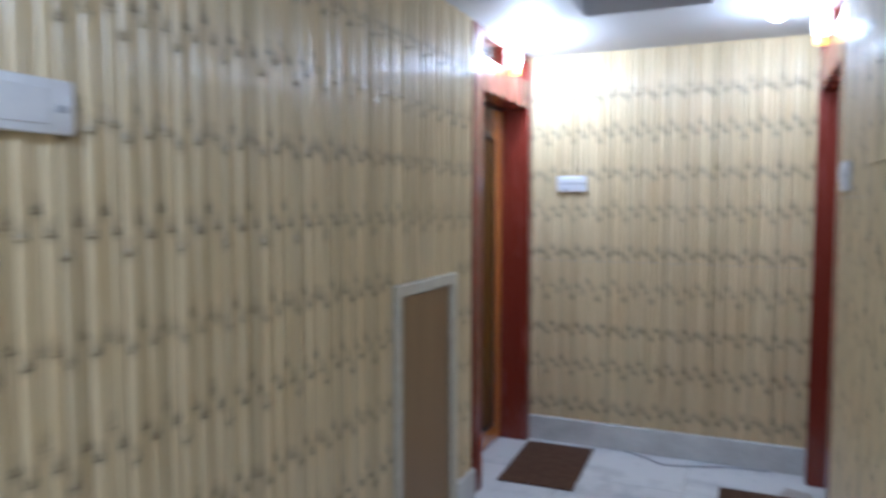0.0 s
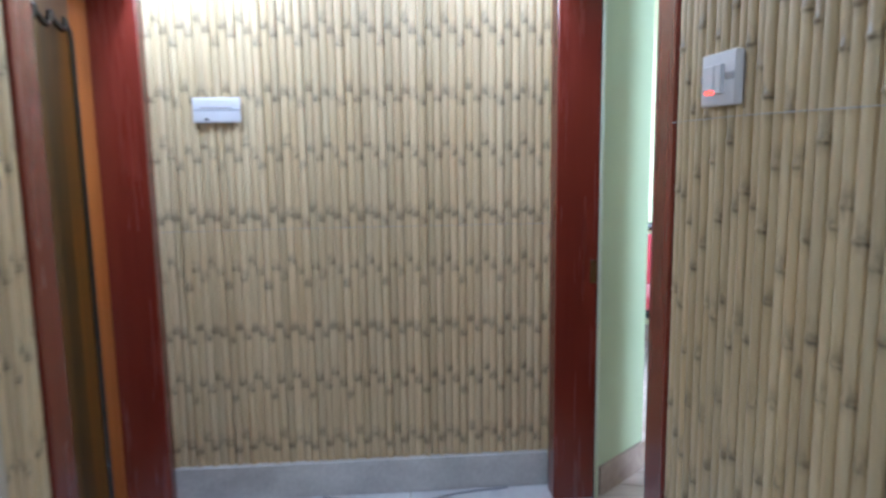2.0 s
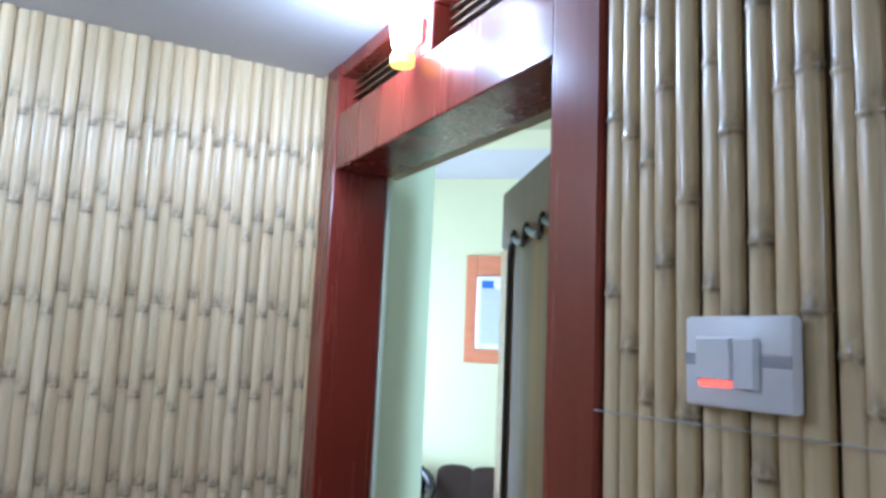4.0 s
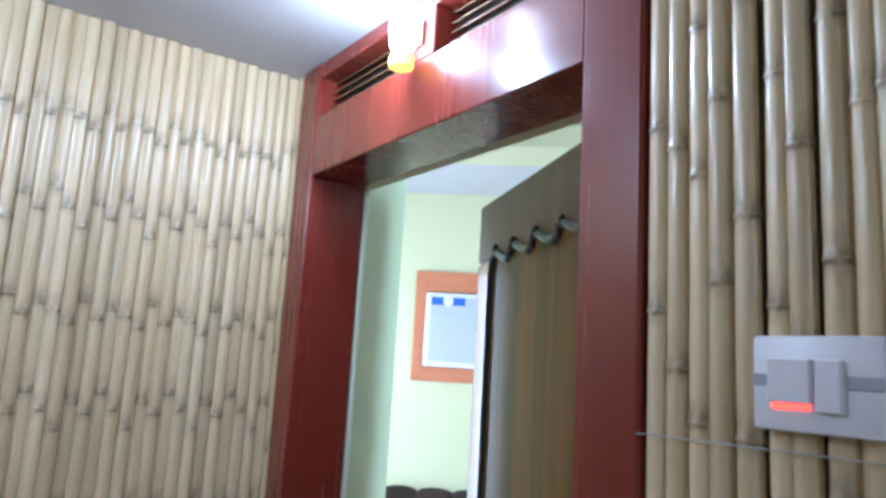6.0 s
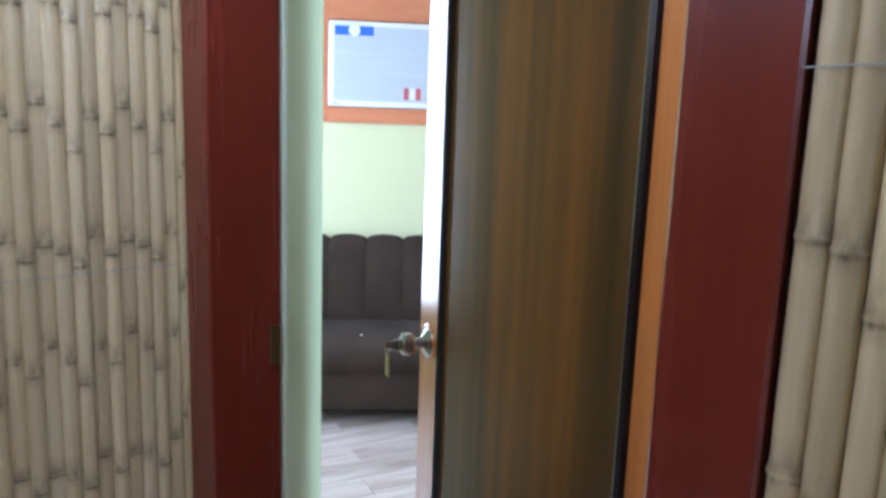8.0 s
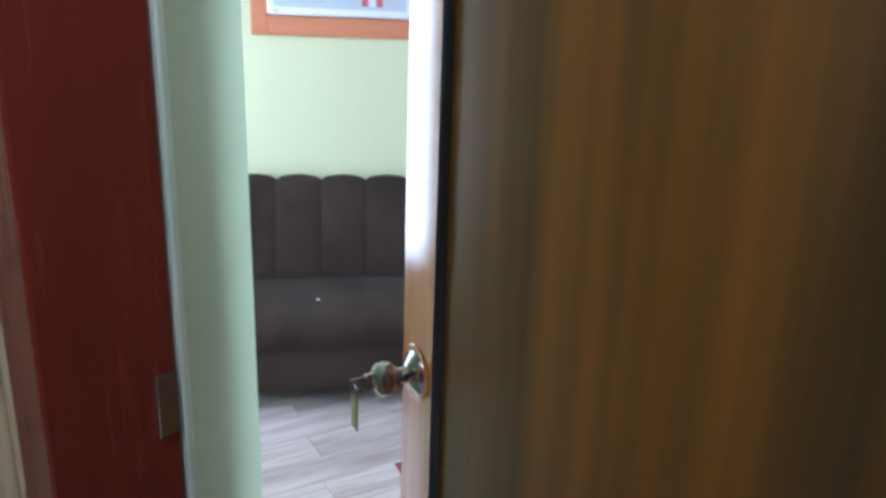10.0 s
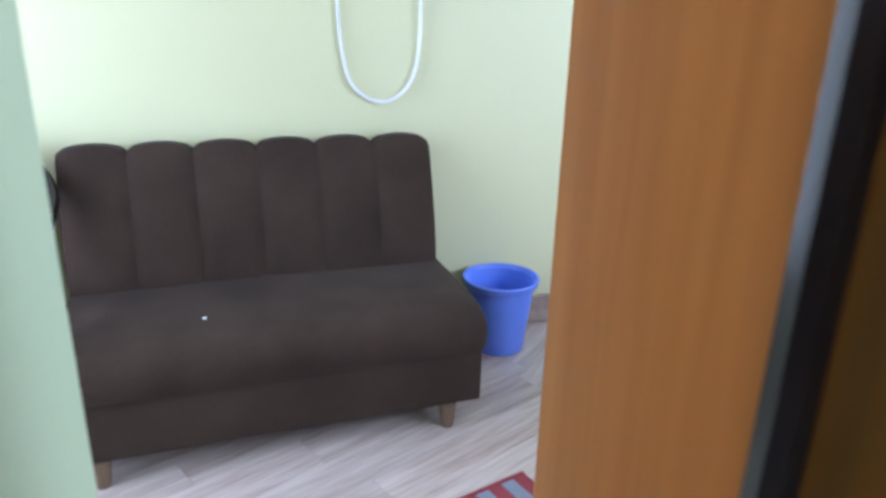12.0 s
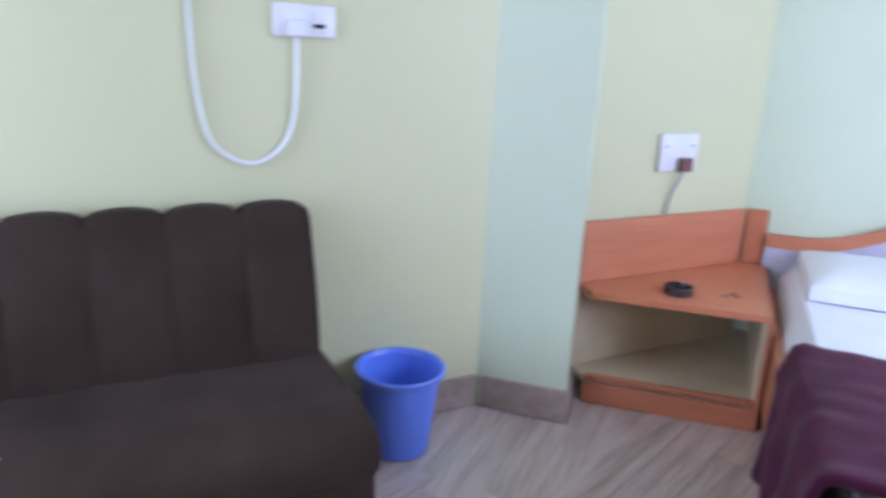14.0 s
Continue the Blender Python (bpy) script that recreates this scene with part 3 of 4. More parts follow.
def channel_mesh(w):
    """One padded channel of the backrest: rounded across and over its top."""
    bm = B()
    cols, rows_ = 10, 14
    grid = []
    for i in range(cols + 1):
        s = i / cols
        swell = math.sin(math.pi * s) ** 0.5
        line = []
        for k in range(rows_ + 1):
            q = k / rows_
            if q < 0.78:
                h = q / 0.78
                y = 0.475 + 0.105 * h ** 1.5 - 0.020 * swell * math.sin(math.pi * min(1, h * 0.8 + 0.15))
                z = 0.395 + h * 0.415
            else:
                a = (q - 0.78) / 0.22 * math.pi
                y = 0.628 - 0.048 * math.cos(a) - (0.012 * swell * math.cos(a) if a < math.pi / 2 else 0)
                z = 0.81 + 0.040 * math.sin(a) * (0.55 + 0.45 * swell) + 0.012 * swell * math.sin(a)
            line.append(bm.verts.new((s * w, y, z)))
        grid.append(line)
    for a, b in zip(grid, grid[1:]):
        for k in range(rows_):
            bm.faces.new((a[k], b[k], b[k + 1], a[k + 1]))
    bot = [bm.verts.new((s * w, 0.676, 0.395)) for s in (0, 1)]
    bm.faces.new([g[-1] for g in grid] + [bot[1], bot[0]])
    bm.faces.new(grid[0] + [bot[0]]), bm.faces.new(grid[-1] + [bot[1]])
    bm.faces.new([g[0] for g in grid] + [bot[1], bot[0]])
    bmesh.ops.recalc_face_normals(bm, faces=bm.faces)
    return bm


BW = 1.205 / 6
first = None
for k in range(6):
    if first is None:
        first = part("back_channel", channel_mesh(BW), VELVET, sofa, smooth=True)
        ob = first
    else:
        ob = new("back_channel", first.data)
        ob.parent = sofa
    ob.location.x = -0.565 + k * BW
for x, y in ((-0.48, 0.05), (0.54, 0.05), (-0.48, 0.55), (0.54, 0.55)):
    part("leg", lathe(B(), [(0.018, 0.0), (0.020, 0.006), (0.030, 0.084), (0.031, 0.088)], 14, x, y), LEGM, sofa, smooth=True)
bm = B()
for z, y in ((0.263, 0.024),):
    tube(bm, [(SL + 0.006, y + 0.008, z), (0, y + 0.006, z), (SR - 0.006, y + 0.008, z)], 0.004, 6)
part("piping", bm, VELVET, sofa, smooth=True)
part("lint", boxes((-0.180, 0.175, 0.4165, -0.168, 0.185, 0.4205), bevel=0.001), SHEET, sofa, "white speck of lint on the seat")

# ---- armchair ----
chair = thing("armchair", RM @ pose(-2.812, 5.05, 0, 0, 0, -4), "black lacquered bentwood armchair with red upholstery beside the sofa", "chair")
part("seat", boxes((-0.235, 0.0, 0.375, 0.235, 0.48, 0.465), bevel=0.032, seg=4), REDF, chair, "red padded seat", smooth=True)
part("seat_rail", boxes((-0.245, 0.008, 0.325, 0.245, 0.49, 0.376), bevel=0.010, seg=2), LACQ, chair)
for sx in (-1, 1):
    # the arm comes down in a tight bend and goes on as the front leg
    bm = B()
    tube(bm, smooth_path([(sx * 0.270, 0.035, 0.0), (sx * 0.272, 0.022, 0.25), (sx * 0.277, 0.006, 0.48), (sx * 0.279, 0.004, 0.565), (sx * 0.281, 0.022, 0.607), (sx * 0.283, 0.075, 0.632), (sx * 0.284, 0.12, 0.642)], 5), 0.029, 12)
    part("leg", bm, LACQ, chair, "black front leg bending into the arm", smooth=True)
    bm = B()
    tube(bm, smooth_path([(sx * 0.235, 0.54, 0.0), (sx * 0.228, 0.49, 0.3), (sx * 0.215, 0.46, 0.55), (sx * 0.215, 0.474, 0.795)], 4), 0.024, 12)
    part("leg", bm, LACQ, chair, smooth=True)
bm = B()
arc = [(0.284, 0.12, 0.642), (0.288, 0.25, 0.668), (0.290, 0.36, 0.702), (0.281, 0.43, 0.750), (0.238, 0.475, 0.805), (0.13, 0.505, 0.843), (0, 0.515, 0.855)]
arc = arc + [(-x, y, z) for x, y, z in arc[-2::-1]]
tube(bm, smooth_path(arc, 7), 0.029, 14)
part("arm_rail", bm, LACQ, chair, "curved black arm and back rail", smooth=True)
bm = B()
pts = [(-0.175, 0.40, 0.462), (0.175, 0.40, 0.462), (0.185, 0.450, 0.765), (0.150, 0.462, 0.803), (-0.150, 0.462, 0.803), (-0.185, 0.450, 0.765)]
lo = [bm.verts.new(p) for p in pts]
hi = [bm.verts.new((x, y + 0.045, z)) for x, y, z in pts]
bm.faces.new(lo), bm.faces.new(hi[::-1])
for i in range(6):
    bm.faces.new((lo[i], hi[i], hi[(i + 1) % 6], lo[(i + 1) % 6]))
bmesh.ops.recalc_face_normals(bm, faces=bm.faces)
bmesh.ops.bevel(bm, geom=list(bm.edges), offset=0.014, segments=3, profile=0.5, affect="EDGES")
part("backrest", bm, REDF, chair, "red padded backrest", smooth=True)

# ---- bin, mat ----
bin_ = thing("waste_bin", RM @ pose(-0.992, 5.495, 0), "blue plastic waste bin beside the sofa", "bin")
part("body", lathe(B(), [(0.098, 0.0), (0.103, 0.004), (0.108, 0.06), (0.134, 0.285), (0.131, 0.285), (0.105, 0.06), (0.10, 0.008), (0.002, 0.008)], 40, caps=False), BLUE, bin_, smooth=True)
part("base", lathe(B(), [(0.0975, 0.001), (0.0975, 0.007)], 40), BLUE, bin_)
part("rim", lathe(B(), [(0.134, 0.262), (0.139, 0.264), (0.149, 0.288), (0.152, 0.296), (0.149, 0.300), (0.140, 0.299), (0.133, 0.285)], 40, caps=False), BLUE, bin_, "flared blue rim", smooth=True)

rug = thing("floor_mat", RM @ pose(-1.47, 4.37, 0.0, 0, 0, 14), "red and grey striped woven floor mat", "mat")
for k in range(13):
    x0 = -0.29 + k * 0.045
    part("stripe", boxes((x0, -0.27, 0, x0 + 0.0445, 0.27, 0.008 + 0.001 * (k % 2)), bevel=0.002), MATR if k % 2 == 0 else MATG, rug)
for y0 in (-0.285, 0.2705):
    part("hem", boxes((-0.292, y0, 0, 0.297, y0 + 0.0145, 0.010), bevel=0.003), MATR, rug)

# ---- air conditioner ----
ac = thing("air_conditioner", RM @ pose(-2.30, W, 1.54), "white window air conditioner with a grey grille", "air conditioner")
AW, AH = 0.66, 0.44
part("case", boxes((0, -0.055, 0, AW, 0.004, AH), bevel=0.012, seg=3), WHITEP, ac, smooth=True)
grille = part("grille", boxes((0.028, -0.058, 0.03, AW - 0.07, -0.054, AH - 0.028)), GRILLE, ac, "pale grey front grille")
sm = None
for k in range(26):
    z = 0.034 + k * 0.0144
    if sm is None:
        ob = part("slat", boxes((0.03, -0.0605, 0, AW - 0.072, -0.0575, 0.007), bevel=0.001), GRILLE, grille)
        sm = ob.data
    else:
        ob = new("slat", sm)
        ob.parent = grille
    ob.location.z = z
sticker = part("sticker", boxes((0.035, -0.0625, AH - 0.075, 0.235, -0.0607, AH - 0.028)), BLUEL, ac, "blue sticker with a white disc")
disc = lathe(B(), [(0.03, 0), (0.03, 0.002)], 24)
part("disc", disc, WHITEP, sticker).matrix_local = pose(0.135, -0.0627, AH - 0.05, 90, 0, 0)
for k in range(3):
    part("sticker_mark", boxes((0.40 + k * 0.032, -0.0625, 0.045, 0.425 + k * 0.032, -0.0608, 0.105)), REDL if k % 2 == 0 else WHITEP, ac)
part("badge", boxes((0.025, -0.0575, 0.010, 0.055, -0.054, 0.018)), GREYP, ac)
surround = thing("wooden_surround", RM @ pose(-2.37, W, 1.455), "orange wooden frame round the air conditioner", "frame")
FW, FH = AW + 0.145, 0.655
for b in ((0, -0.022, 0, 0.068, 0.004, FH), (FW - 0.068, -0.022, 0, FW, 0.004, FH), (0.068, -0.022, 0, FW - 0.068, 0.004, 0.083), (0.068, -0.022, FH - 0.125, FW - 0.068, 0.004, FH)):
    part("board", boxes(b, bevel=0.003), ORANGE, surround)

cable = thing("power_cable", RM @ pose(0, W, 0), "white flat cable hanging in a loop to a socket", "cable")
bm = B()
tube(bm, smooth_path([(-1.585, -0.012, 1.53), (-1.585, -0.012, 1.35), (-1.572, -0.014, 1.15), (-1.535, -0.016, 1.02), (-1.44, -0.018, 0.963), (-1.36, -0.018, 0.99), (-1.31, -0.017, 1.06), (-1.292, -0.018, 1.18), (-1.29, -0.022, 1.33)], 8), 0.0075, 8, 0.55)
part("cord", bm, SHEET, cable, smooth=True)
part("plug", boxes((-1.318, -0.05, 1.325, -1.262, -0.017, 1.375), bevel=0.006), WHITEP, cable, "white plug")
switch_plate("wall_socket", 0.185, 0.092, RM @ pose(-1.265, W - 0.006, 1.372), "white wall socket with the air conditioner's plug", [(0.025, -0.02, 0.06, -0.008, DARK, 0.0015, "switch_gap"), (0.02, -0.005, 0.065, 0.03, WHITEP, 0.004, "rocker")], "socket")

# ---- bedside corner unit ----
unit = thing("bedside_cabinet", pose(0, 0, 0), "orange laminate corner bedside cabinet with an open shelf", "cabinet")
n0, n1, n2, n3, n4 = (3.470, 4.292), (3.525, 3.672), (4.255, 3.672), (4.255, 3.785), rw(-0.175, W - 0.018)
part("top", prism(B(), [n0, n1, n2, n3, n4], 0.43, 0.456), ORANGE, unit)
part("bottom_shelf", prism(B(), [n0, n1, n2, n3, n4], 0.085, 0.105), INNER, unit, "cream shelf floor")
part("plinth", prism(B(), [n0, n1, (n1[0] + 0.02, n1[1]), (n0[0] + 0.02, n0[1])], 0.0, 0.118), ORANGE, unit)
part("side", prism(B(), [(n1[0] + 0.0205, n1[1]), n2, (n2[0], n2[1] + 0.018), (n1[0] + 0.0205, n1[1] + 0.018)], 0.0, 0.429), INNER, unit, "cream inner side")
part("side_face", prism(B(), [(n1[0] - 0.002, n1[1] - 0.014), (n2[0], n2[1] - 0.014), (n2[0], n2[1] - 0.001), (n1[0] - 0.002, n1[1] - 0.001)], 0.0, 0.43), ORANGE, unit)
bk = part("back", boxes((-0.175, W - 0.036, 0.106, 0.735, W - 0.018, 0.429)), INNER, unit, "cream back board")
bk.matrix_local = RM
up = part("upstand", boxes((-0.175, W - 0.038, 0.4565, 0.70, W - 0.018, 0.70), bevel=0.003), ORANGE, unit)
up.matrix_local = RM
part("upstand", boxes((XB - 0.035, 3.69, 0.4565, XB - 0.016, 3.775, 0.70), bevel=0.003), ORANGE, unit)
bm = B()
lathe(bm, [(0.05, 0.0), (0.056, 0.006), (0.058, 0.03), (0.050, 0.032), (0.046, 0.012), (0.002, 0.010)], 24, caps=False)
ash = part("ashtray", bm, mat("dark_glass", (0.03, 0.025, 0.03), 0.12, coat=0.5), smooth=True)
ash.matrix_world = pose(3.625, 3.995, 0.456)
tagged(ash, "small dark glass ashtray on the bedside cabinet", "ashtray")
for k, (x, y) in enumerate(((3.68, 3.83), (3.72, 3.80), (3.69, 3.785))):
    c = part("coin", lathe(B(), [(0.014, 0), (0.014, 0.003)], 16), STEEL)
    c.matrix_world = pose(x, y, 0.456)
    tagged(c, "silver coin on the bedside cabinet", "coin", "coins on the cabinet")
switch_plate("wall_socket", 0.20, 0.15, RM @ pose(0.272, W - 0.006, 0.955), "white wall socket with a brown plug", [(-0.08, 0.02, -0.06, 0.03, GREYP, 0.002, "screw"), (0.06, 0.02, 0.08, 0.03, GREYP, 0.002, "screw"), (0.0, -0.075, 0.055, -0.022, RUBBER, 0.03, "plug")], "socket")
bm = B()
tube(bm, smooth_path([(0.30, W - 0.03, 0.885), (0.285, W - 0.02, 0.83), (0.262, W - 0.016, 0.79), (0.252, W - 0.010, 0.70)]), 0.005, 6)
pc = part("plug_cord", bm, GREYP, smooth=True)
pc.matrix_world = RM
tagged(pc, "thin cord running down behind the cabinet", "cord")

# ---- bed ----
BY0, BY1, BX0 = 2.02, 3.635, 2.28
bed = thing("bed", pose(0, 0, 0), "double bed with an orange laminate frame and curved headboard", "bed")
part("side_board", boxes((BX0, BY1 - 0.02, 0.10, XB - 0.06, BY1 + 0.012, 0.36), bevel=0.004), ORANGE, bed)
part("side_board", boxes((BX0, BY0 - 0.012, 0.10, XB - 0.06, BY0 + 0.02, 0.36), bevel=0.004), ORANGE, bed)
part("foot_board", boxes((BX0 - 0.02, BY0 - 0.012, 0.06, BX0 - 0.001, BY1 + 0.012, 0.40), bevel=0.004), ORANGE, bed)
part("base", boxes((BX0 + 0.05, BY0 + 0.05, 0.0, XB - 0.08, BY1 - 0.05, 0.30)), ORANGE, bed)
ys = [BY1 + 0.05 - k * (BY1 - BY0 + 0.1) / 24 for k in range(25)]
crest = [0.60 + 0.22 * (0.5 - 0.5 * math.cos(math.tau * min(1, max(0, (k - 2) / 20)))) for k in range(25)]
bm = B()
f = [bm.verts.new((XB - 0.055, y, z)) for y, z in zip(ys, crest)]
g = [bm.verts.new((XB - 0.055, y, z - 0.055)) for y, z in zip(ys, crest)]
f2 = [bm.verts.new((XB - 0.018, v.co.y, v.co.z)) for v in f]
g2 = [bm.verts.new((XB - 0.018, v.co.y, v.co.z)) for v in g]
for k in range(24):
    for q in ((f[k], f[k + 1], g[k + 1], g[k]), (f2[k], g2[k], g2[k + 1], f2[k + 1]), (f[k], f2[k], f2[k + 1], f[k + 1]), (g[k], g[k + 1], g2[k + 1], g2[k])):
        bm.faces.new(q)
bm.faces.new((f[0], g[0], g2[0], f2[0])), bm.faces.new((f[-1], f2[-1], g2[-1], g[-1]))
bmesh.ops.recalc_face_normals(bm, faces=bm.faces)
part("headboard_rim", bm, ORANGE, bed, "curved orange headboard rim", smooth=True)
bm = B()
f = [bm.verts.new((XB - 0.045, y, z - 0.05)) for y, z in zip(ys, crest)]
f += [bm.verts.new((XB - 0.045, ys[-1], 0.2)), bm.verts.new((XB - 0.045, ys[0], 0.2))]
r = bmesh.ops.extrude_face_region(bm, geom=[bm.faces.new(f)])
for v in r["geom"]:
    if isinstance(v, bmesh.types.BMVert):
        v.co.x += 0.02
bmesh.ops.recalc_face_normals(bm, faces=bm.faces)
part("headboard_panel", bm, mat("lilac_laminate", (0.62, 0.60, 0.72), 0.4), bed, "pale lilac headboard panel")


def soft_slab(x0, y0, z0, x1, y1, z1, nx, ny, lump, seed, edge=0.05):
    """A soft rounded slab, uneven on top."""
    bm = B()
    grid = []
    for i in range(nx + 1):
        row = []
        for j in range(ny + 1):
            s, t = i / nx, j / ny
            x, y = x0 + (x1 - x0) * s, y0 + (y1 - y0) * t
            d = min(s * (x1 - x0), (1 - s) * (x1 - x0), t * (y1 - y0), (1 - t) * (y1 - y0))
            drop = (1 - min(1, d / edge)) ** 2
            z = z1 - drop * (z1 - z0) * 0.45 + lump * noise.noise(Vector((x * 4, y * 4, seed))) + lump * 0.4 * noise.noise(Vector((x * 13, y * 13, seed)))
            row.append(bm.verts.new((x, y, z)))
        grid.append(row)
    for a, b in zip(grid, grid[1:]):
        for j in range(ny):
            bm.faces.new((a[j], b[j], b[j + 1], a[j + 1]))
    rim = [g[0] for g in grid] + grid[-1][1:] + [g[-1] for g in grid[-2::-1]] + grid[0][-2:0:-1]
    low = [bm.verts.new((v.co.x, v.co.y, z0)) for v in rim]
    n = len(rim)
    for k in range(n):
        bm.faces.new((rim[k], low[k], low[(k + 1) % n], rim[(k + 1) % n]))
    bm.faces.new(low)
    bmesh.ops.recalc_face_normals(bm, faces=bm.faces)
    return bm


mattress = part("mattress", soft_slab(BX0 + 0.005, BY0 + 0.022, 0.30, XB - 0.065, BY1 - 0.022, 0.495, 40, 30, 0.006, 1.0), SHEET, smooth=True)
tagged(mattress, "mattress in a white cotton sheet on the bed", "mattress")
for k, y0 in enumerate((2.93, 2.19)):
    p = part("pillow", soft_slab(3.66, y0, 0.500, 4.19, y0 + 0.62, 0.60, 20, 24, 0.010, 3.0 + k, 0.16), SHEET, smooth=True)
    tagged(p, "white pillow lying on the sheet", "pillow", "pillows on the bed")
bm = B()
nx, ny = 34, 60
g = []
for i in range(nx + 1):
    x = 2.30 + (3.04 - 2.30) * i / nx
    row = []
    for j in range(ny + 1):
        s = j / ny * 1.95
        over = max(0.0, s - 1.36)
        y = 2.245 + min(s, 1.36) + 0.045 * math.sin(min(over / 0.08, 1.57))
        wob = 0.035 * noise.noise(Vector((x * 3.2, s * 3.2, 7))) + 0.012 * noise.noise(Vector((x * 11, s * 11, 2)))
        z = 0.535 - max(0.0, over - 0.03) * 0.75
        push = 0.02 * math.sin(x * 23) * min(1, over * 3)
        row.append(bm.verts.new((x + 0.10 * noise.noise(Vector((s * 2.3, 1.7, 3))) * i / nx, y + push + max(0, wob) * (over > 0), max(0.06, z + (wob if over < 0.05 else 0.0)))))
    g.append(row)
for a, b in zip(g, g[1:]):
    for j in range(ny):
        bm.faces.new((a[j], b[j], b[j + 1], a[j + 1]))
blanket = part("blanket", bm, MAROON, smooth=True)
sol = blanket.modifiers.new("thickness", "SOLIDIFY")
sol.thickness, sol.offset = 0.018, 1.0
tagged(blanket, "rumpled maroon plush blanket hanging over the bed's side", "blanket")

# ---- floor pieces ----
tile_mesh = None
for i in range(3):
    for j in range(10):
        if tile_mesh is None:
            ob = part("tile", boxes((0.001, 0.001, -0.02, 0.599, 0.599, 0.0), bevel=0.0015), MARBLE, floor)
            tile_mesh = ob.data
        else:
            ob = new("tile", tile_mesh)
            ob.parent = floor
        ob.location = (-1.46 + i * 0.6, 4.2 - (j + 1) * 0.6, -0.0005)
sill = setting("threshold", boxes((0.341, RIGHT0, -0.02, 0.486, RIGHT1, 0.0)), MARBLE, "marble threshold under the bedroom door")

bed_floor = bpy.data.objects["floor_bedroom"]
planks = {}
PA = TURN + 22.0            # direction of the boards
PM = Matrix.Rotation(radians(PA), 4, "Z")
rnd = random.Random(5)
inv = PM.inverted()


def plank(n):
    if n not in planks:
        me = bpy.data.meshes.new("plank")
        b = boxes((0.001, 0.0008, -0.012, n - 0.001, 0.1492, 0.0), bevel=0.001)
        b.to_mesh(me)
        b.free()
        me.materials.append(PLANK)
        planks[n] = me
    return planks[n]


for j in range(-44, 60):
    x = -6.0 + rnd.random() * 0.9
    while x < 8.5:
        n = rnd.choice((0.9, 1.2))
        c = PM @ Vector((x + n / 2, j * 0.15 + 0.075, 0))
        q = RM.inverted() @ c
        if 0.95 < c.x < 4.1 and 1.75 < c.y and q.x > -3.0 and q.y < W - 0.35 or (0.6 < c.x < 1.2 and 2.4 < c.y < 5.0 and q.y < W):
            ob = new("plank", plank(n))
            ob.parent = bed_floor
            ob.matrix_local = Matrix.Translation((0, 0, -0.0005)) @ PM @ pose(x, j * 0.15, 0)
        x += n
setting("floor_bedroom_edge", boxes((0.49, 1.6, -0.02, 4.27, 7.4, -0.004)), PLANK, "pale wood floor along the walls")

# ---- bamboo canes ----
def cane_mesh(z0, z1, nodes, r, flat=1.0):
    """A split cane; each joint is a thin raised ring with a stain that fades out above and below it."""
    verts, faces, stain = [], [], []
    levels = [(z0, r, 0.0)]
    for z in sorted(nodes):
        if z0 + 0.05 < z < z1 - 0.06:
            levels += [(z - 0.026, r, 0.0), (z - 0.010, r * 0.98, 0.35), (z - 0.004, r * 0.99, 1.0), (z, r * 1.13, 0.55), (z + 0.004, r * 1.02, 0.75), (z + 0.018, r * 0.97, 0.40), (z + 0.045, r, 0.0)]
    levels.append((z1, r, 0.0))
    n = 6
    for z, q, d in levels:
        for k in range(n + 1):
            a = math.pi * k / n
            verts.append((q * math.cos(a) * 0.98, -q * flat * math.sin(a), z))
            stain.append(d)
    for i in range(len(levels) - 1):
        for k in range(n):
            a = i * (n + 1) + k
            faces.append((a, a + 1, a + n + 2, a + n + 1))
    me = bpy.data.meshes.new("bamboo_cane")
    me.from_pydata(verts, [], faces)
    me.materials.append(BAMBOO)
    me.attributes.new("stain", "FLOAT", "POINT").data.foreach_set("value", stain)
    me.polygons.foreach_set("use_smooth", [True] * len(faces))
    me.flip_normals()
    return me


def canes(parent, span, z0, z1, place, seed, offs, rows_, jitter=0.004, rr=0.0166, width=0.03104):
    """Split canes side by side. rows_: first heights of the joints and their repeat; offs: for each cane its shift in every row, then its fullness."""
    rn = random.Random(seed)
    kinds = []
    for v in range(3):
        for o in offs:
            nodes = []
            for first_, shift in zip(rows_[:-1], o[:-1]):
                z = first_ + shift
                while z < z1:
                    nodes.append(z + rn.uniform(-jitter, jitter))
                    z += rows_[-1]
            kinds.append(cane_mesh(z0, z1, nodes, rr * rn.uniform(0.95, 1.03), o[-1]))
    n = round(span / width)
    width = span / n
    for k in range(n):
        ob = new("bamboo_cane", kinds[(k % len(offs)) + len(offs) * rn.randrange(3)])
        ob.parent = parent
        ob.matrix_local = place((k + 0.5) * width + rn.uniform(-0.0008, 0.0008), rn)


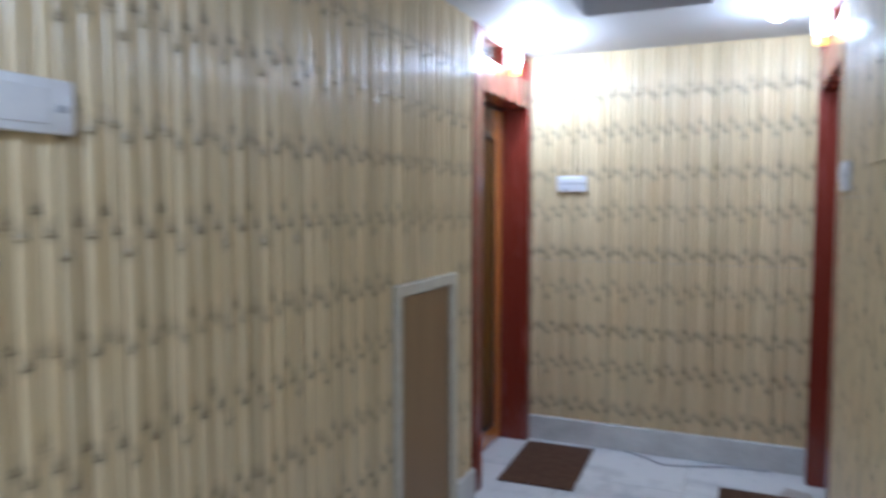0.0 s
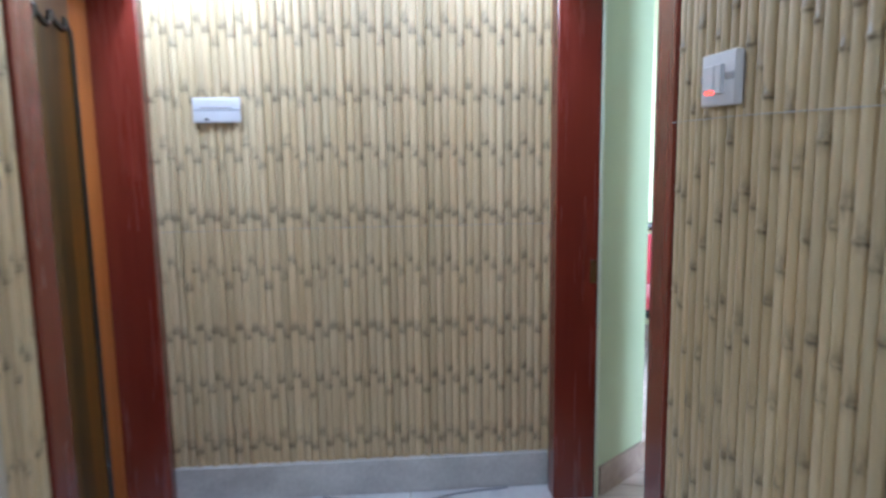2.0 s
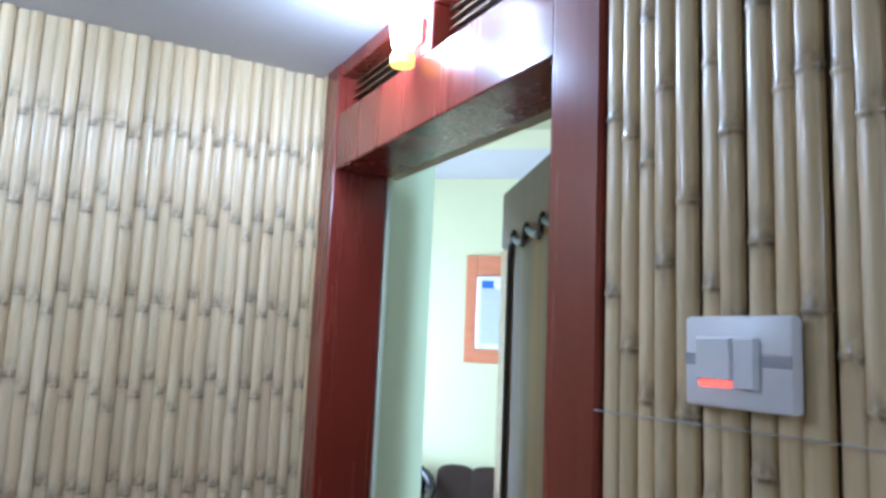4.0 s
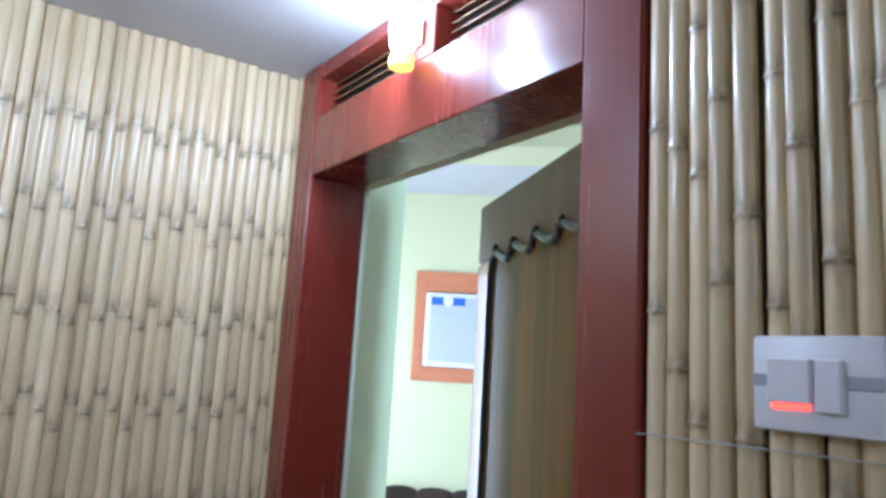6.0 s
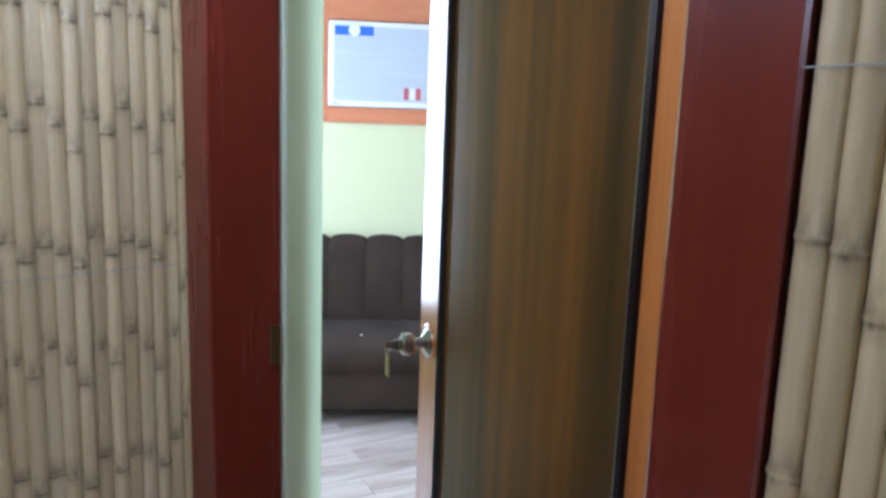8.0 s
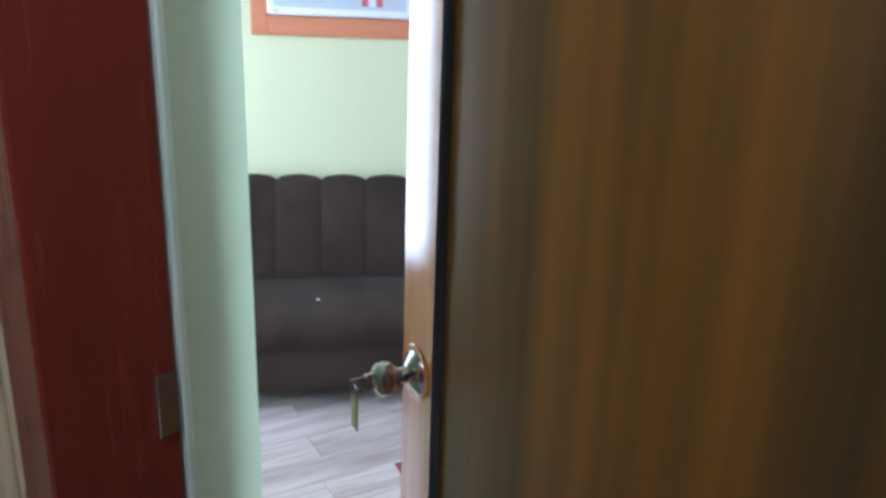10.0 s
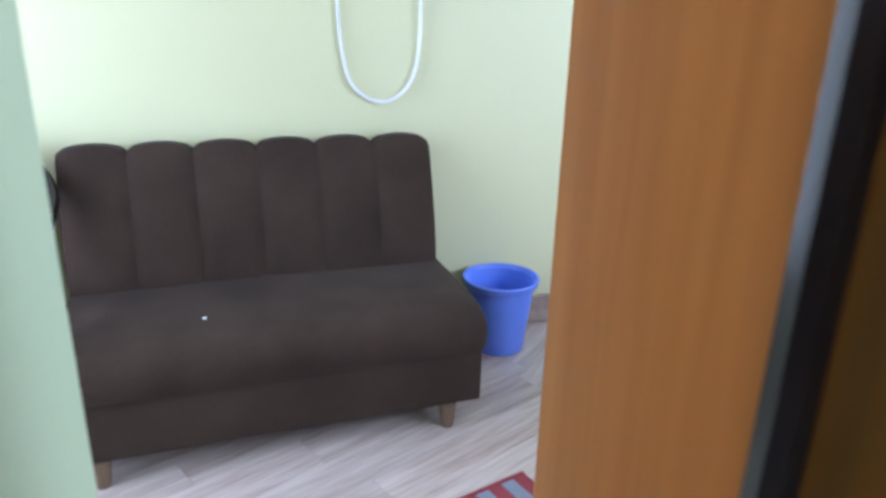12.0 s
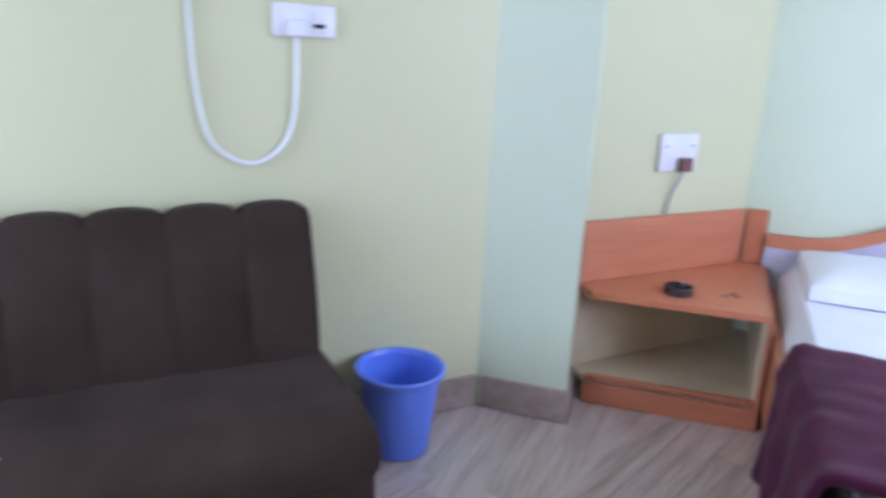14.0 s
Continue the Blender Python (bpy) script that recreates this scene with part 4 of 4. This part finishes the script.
FIVE = ((-0.012, -0.012, 0.85), (0.012, 0.042, 0.34), (0.0, 0.0, 0.60), (-0.028, -0.048, 0.95), (0.027, 0.017, 0.45))
ROWS = (0.239, 0.481, 0.464)
canes(wall_north, XR - XL, 0.151, ZC - 0.001, lambda s, rn: pose(XL + s, YE + 0.004, 0, rn.uniform(-0.06, 0.06), 0, 0), 1, FIVE, ROWS)
canes(wall_west, 3.125 - 2.905, 0.151, ZC - 0.001, lambda s, rn: pose(XL - 0.004, 2.905 + s, 0, 0, 0, 90), 2, FIVE, ROWS)
canes(wall_west, 0.605, 1.152, ZC - 0.001, lambda s, rn: pose(XL - 0.004, 2.298 + s, 0, 0, 0, 90), 3, FIVE, ROWS)
canes(wall_west, 2.295 + 0.9, 0.151, ZC - 0.001, lambda s, rn: pose(XL - 0.004, -0.9 + s, 0, 0, 0, 90), 4, FIVE, ROWS)
SEVEN = tuple((a, a + b, 0.85) for a, b in ((0.0, 0.02), (-0.035, 0.01), (-0.075, -0.03), (0.03, 0.04), (-0.12, 0.02), (0.05, -0.02), (-0.05, 0.05), (0.10, -0.04), (-0.02, 0.0)))
ROWS_E = (0.30, 0.562, 0.524)
canes(wall_east, 2.875 + 0.9, 0.121, ZC - 0.001, lambda s, rn: pose(XR + 0.004, 2.877 - s, 0, 0, rn.uniform(-0.2, 0.2), -90), 6, SEVEN, ROWS_E, 0.02, 0.0172, 0.0325)
overbox = setting("wall_box_east", boxes((XR - 0.045, -0.9, 1.562, XR - 0.018, 1.84, ZC - 0.002)), BACKING, "shallow bamboo-clad box high on the corridor wall")
canes(overbox, 1.84 + 0.9, 1.556, ZC - 0.002, lambda s, rn: pose(XR - 0.045, 1.838 - s, 0, 0, 0, -90), 8, SEVEN, ROWS_E, 0.02, 0.0172, 0.0325)
for y0, y1, z in ((2.20, 2.88, 1.484),):
    bm = B()
    tube(bm, smooth_path([(XR - 0.0145, y0, z), (XR - 0.0165, (y0 + y1) / 2, z + 0.002), (XR - 0.0145, y1, z - 0.001)]), 0.0009, 5)
    tagged(part("binding_wire", bm, GREYP), "thin wire binding the bamboo canes", "wire", "binding wires")
bm = B()
tube(bm, [(XL + 0.02, YE - 0.013, 1.12), (-0.4, YE - 0.014, 1.122), (XR - 0.01, YE - 0.013, 1.12)], 0.0009, 5)
tagged(part("binding_wire", bm, GREYP), "thin wire binding the bamboo canes", "wire", "binding wires")
canes(wall_east, 0.055, 0.121, ZC - 0.001, lambda s, rn: pose(XR + 0.006, 4.056 + s, 0, 0, 0, -90), 9, SEVEN, ROWS_E, 0.02, 0.0150, 0.0275)
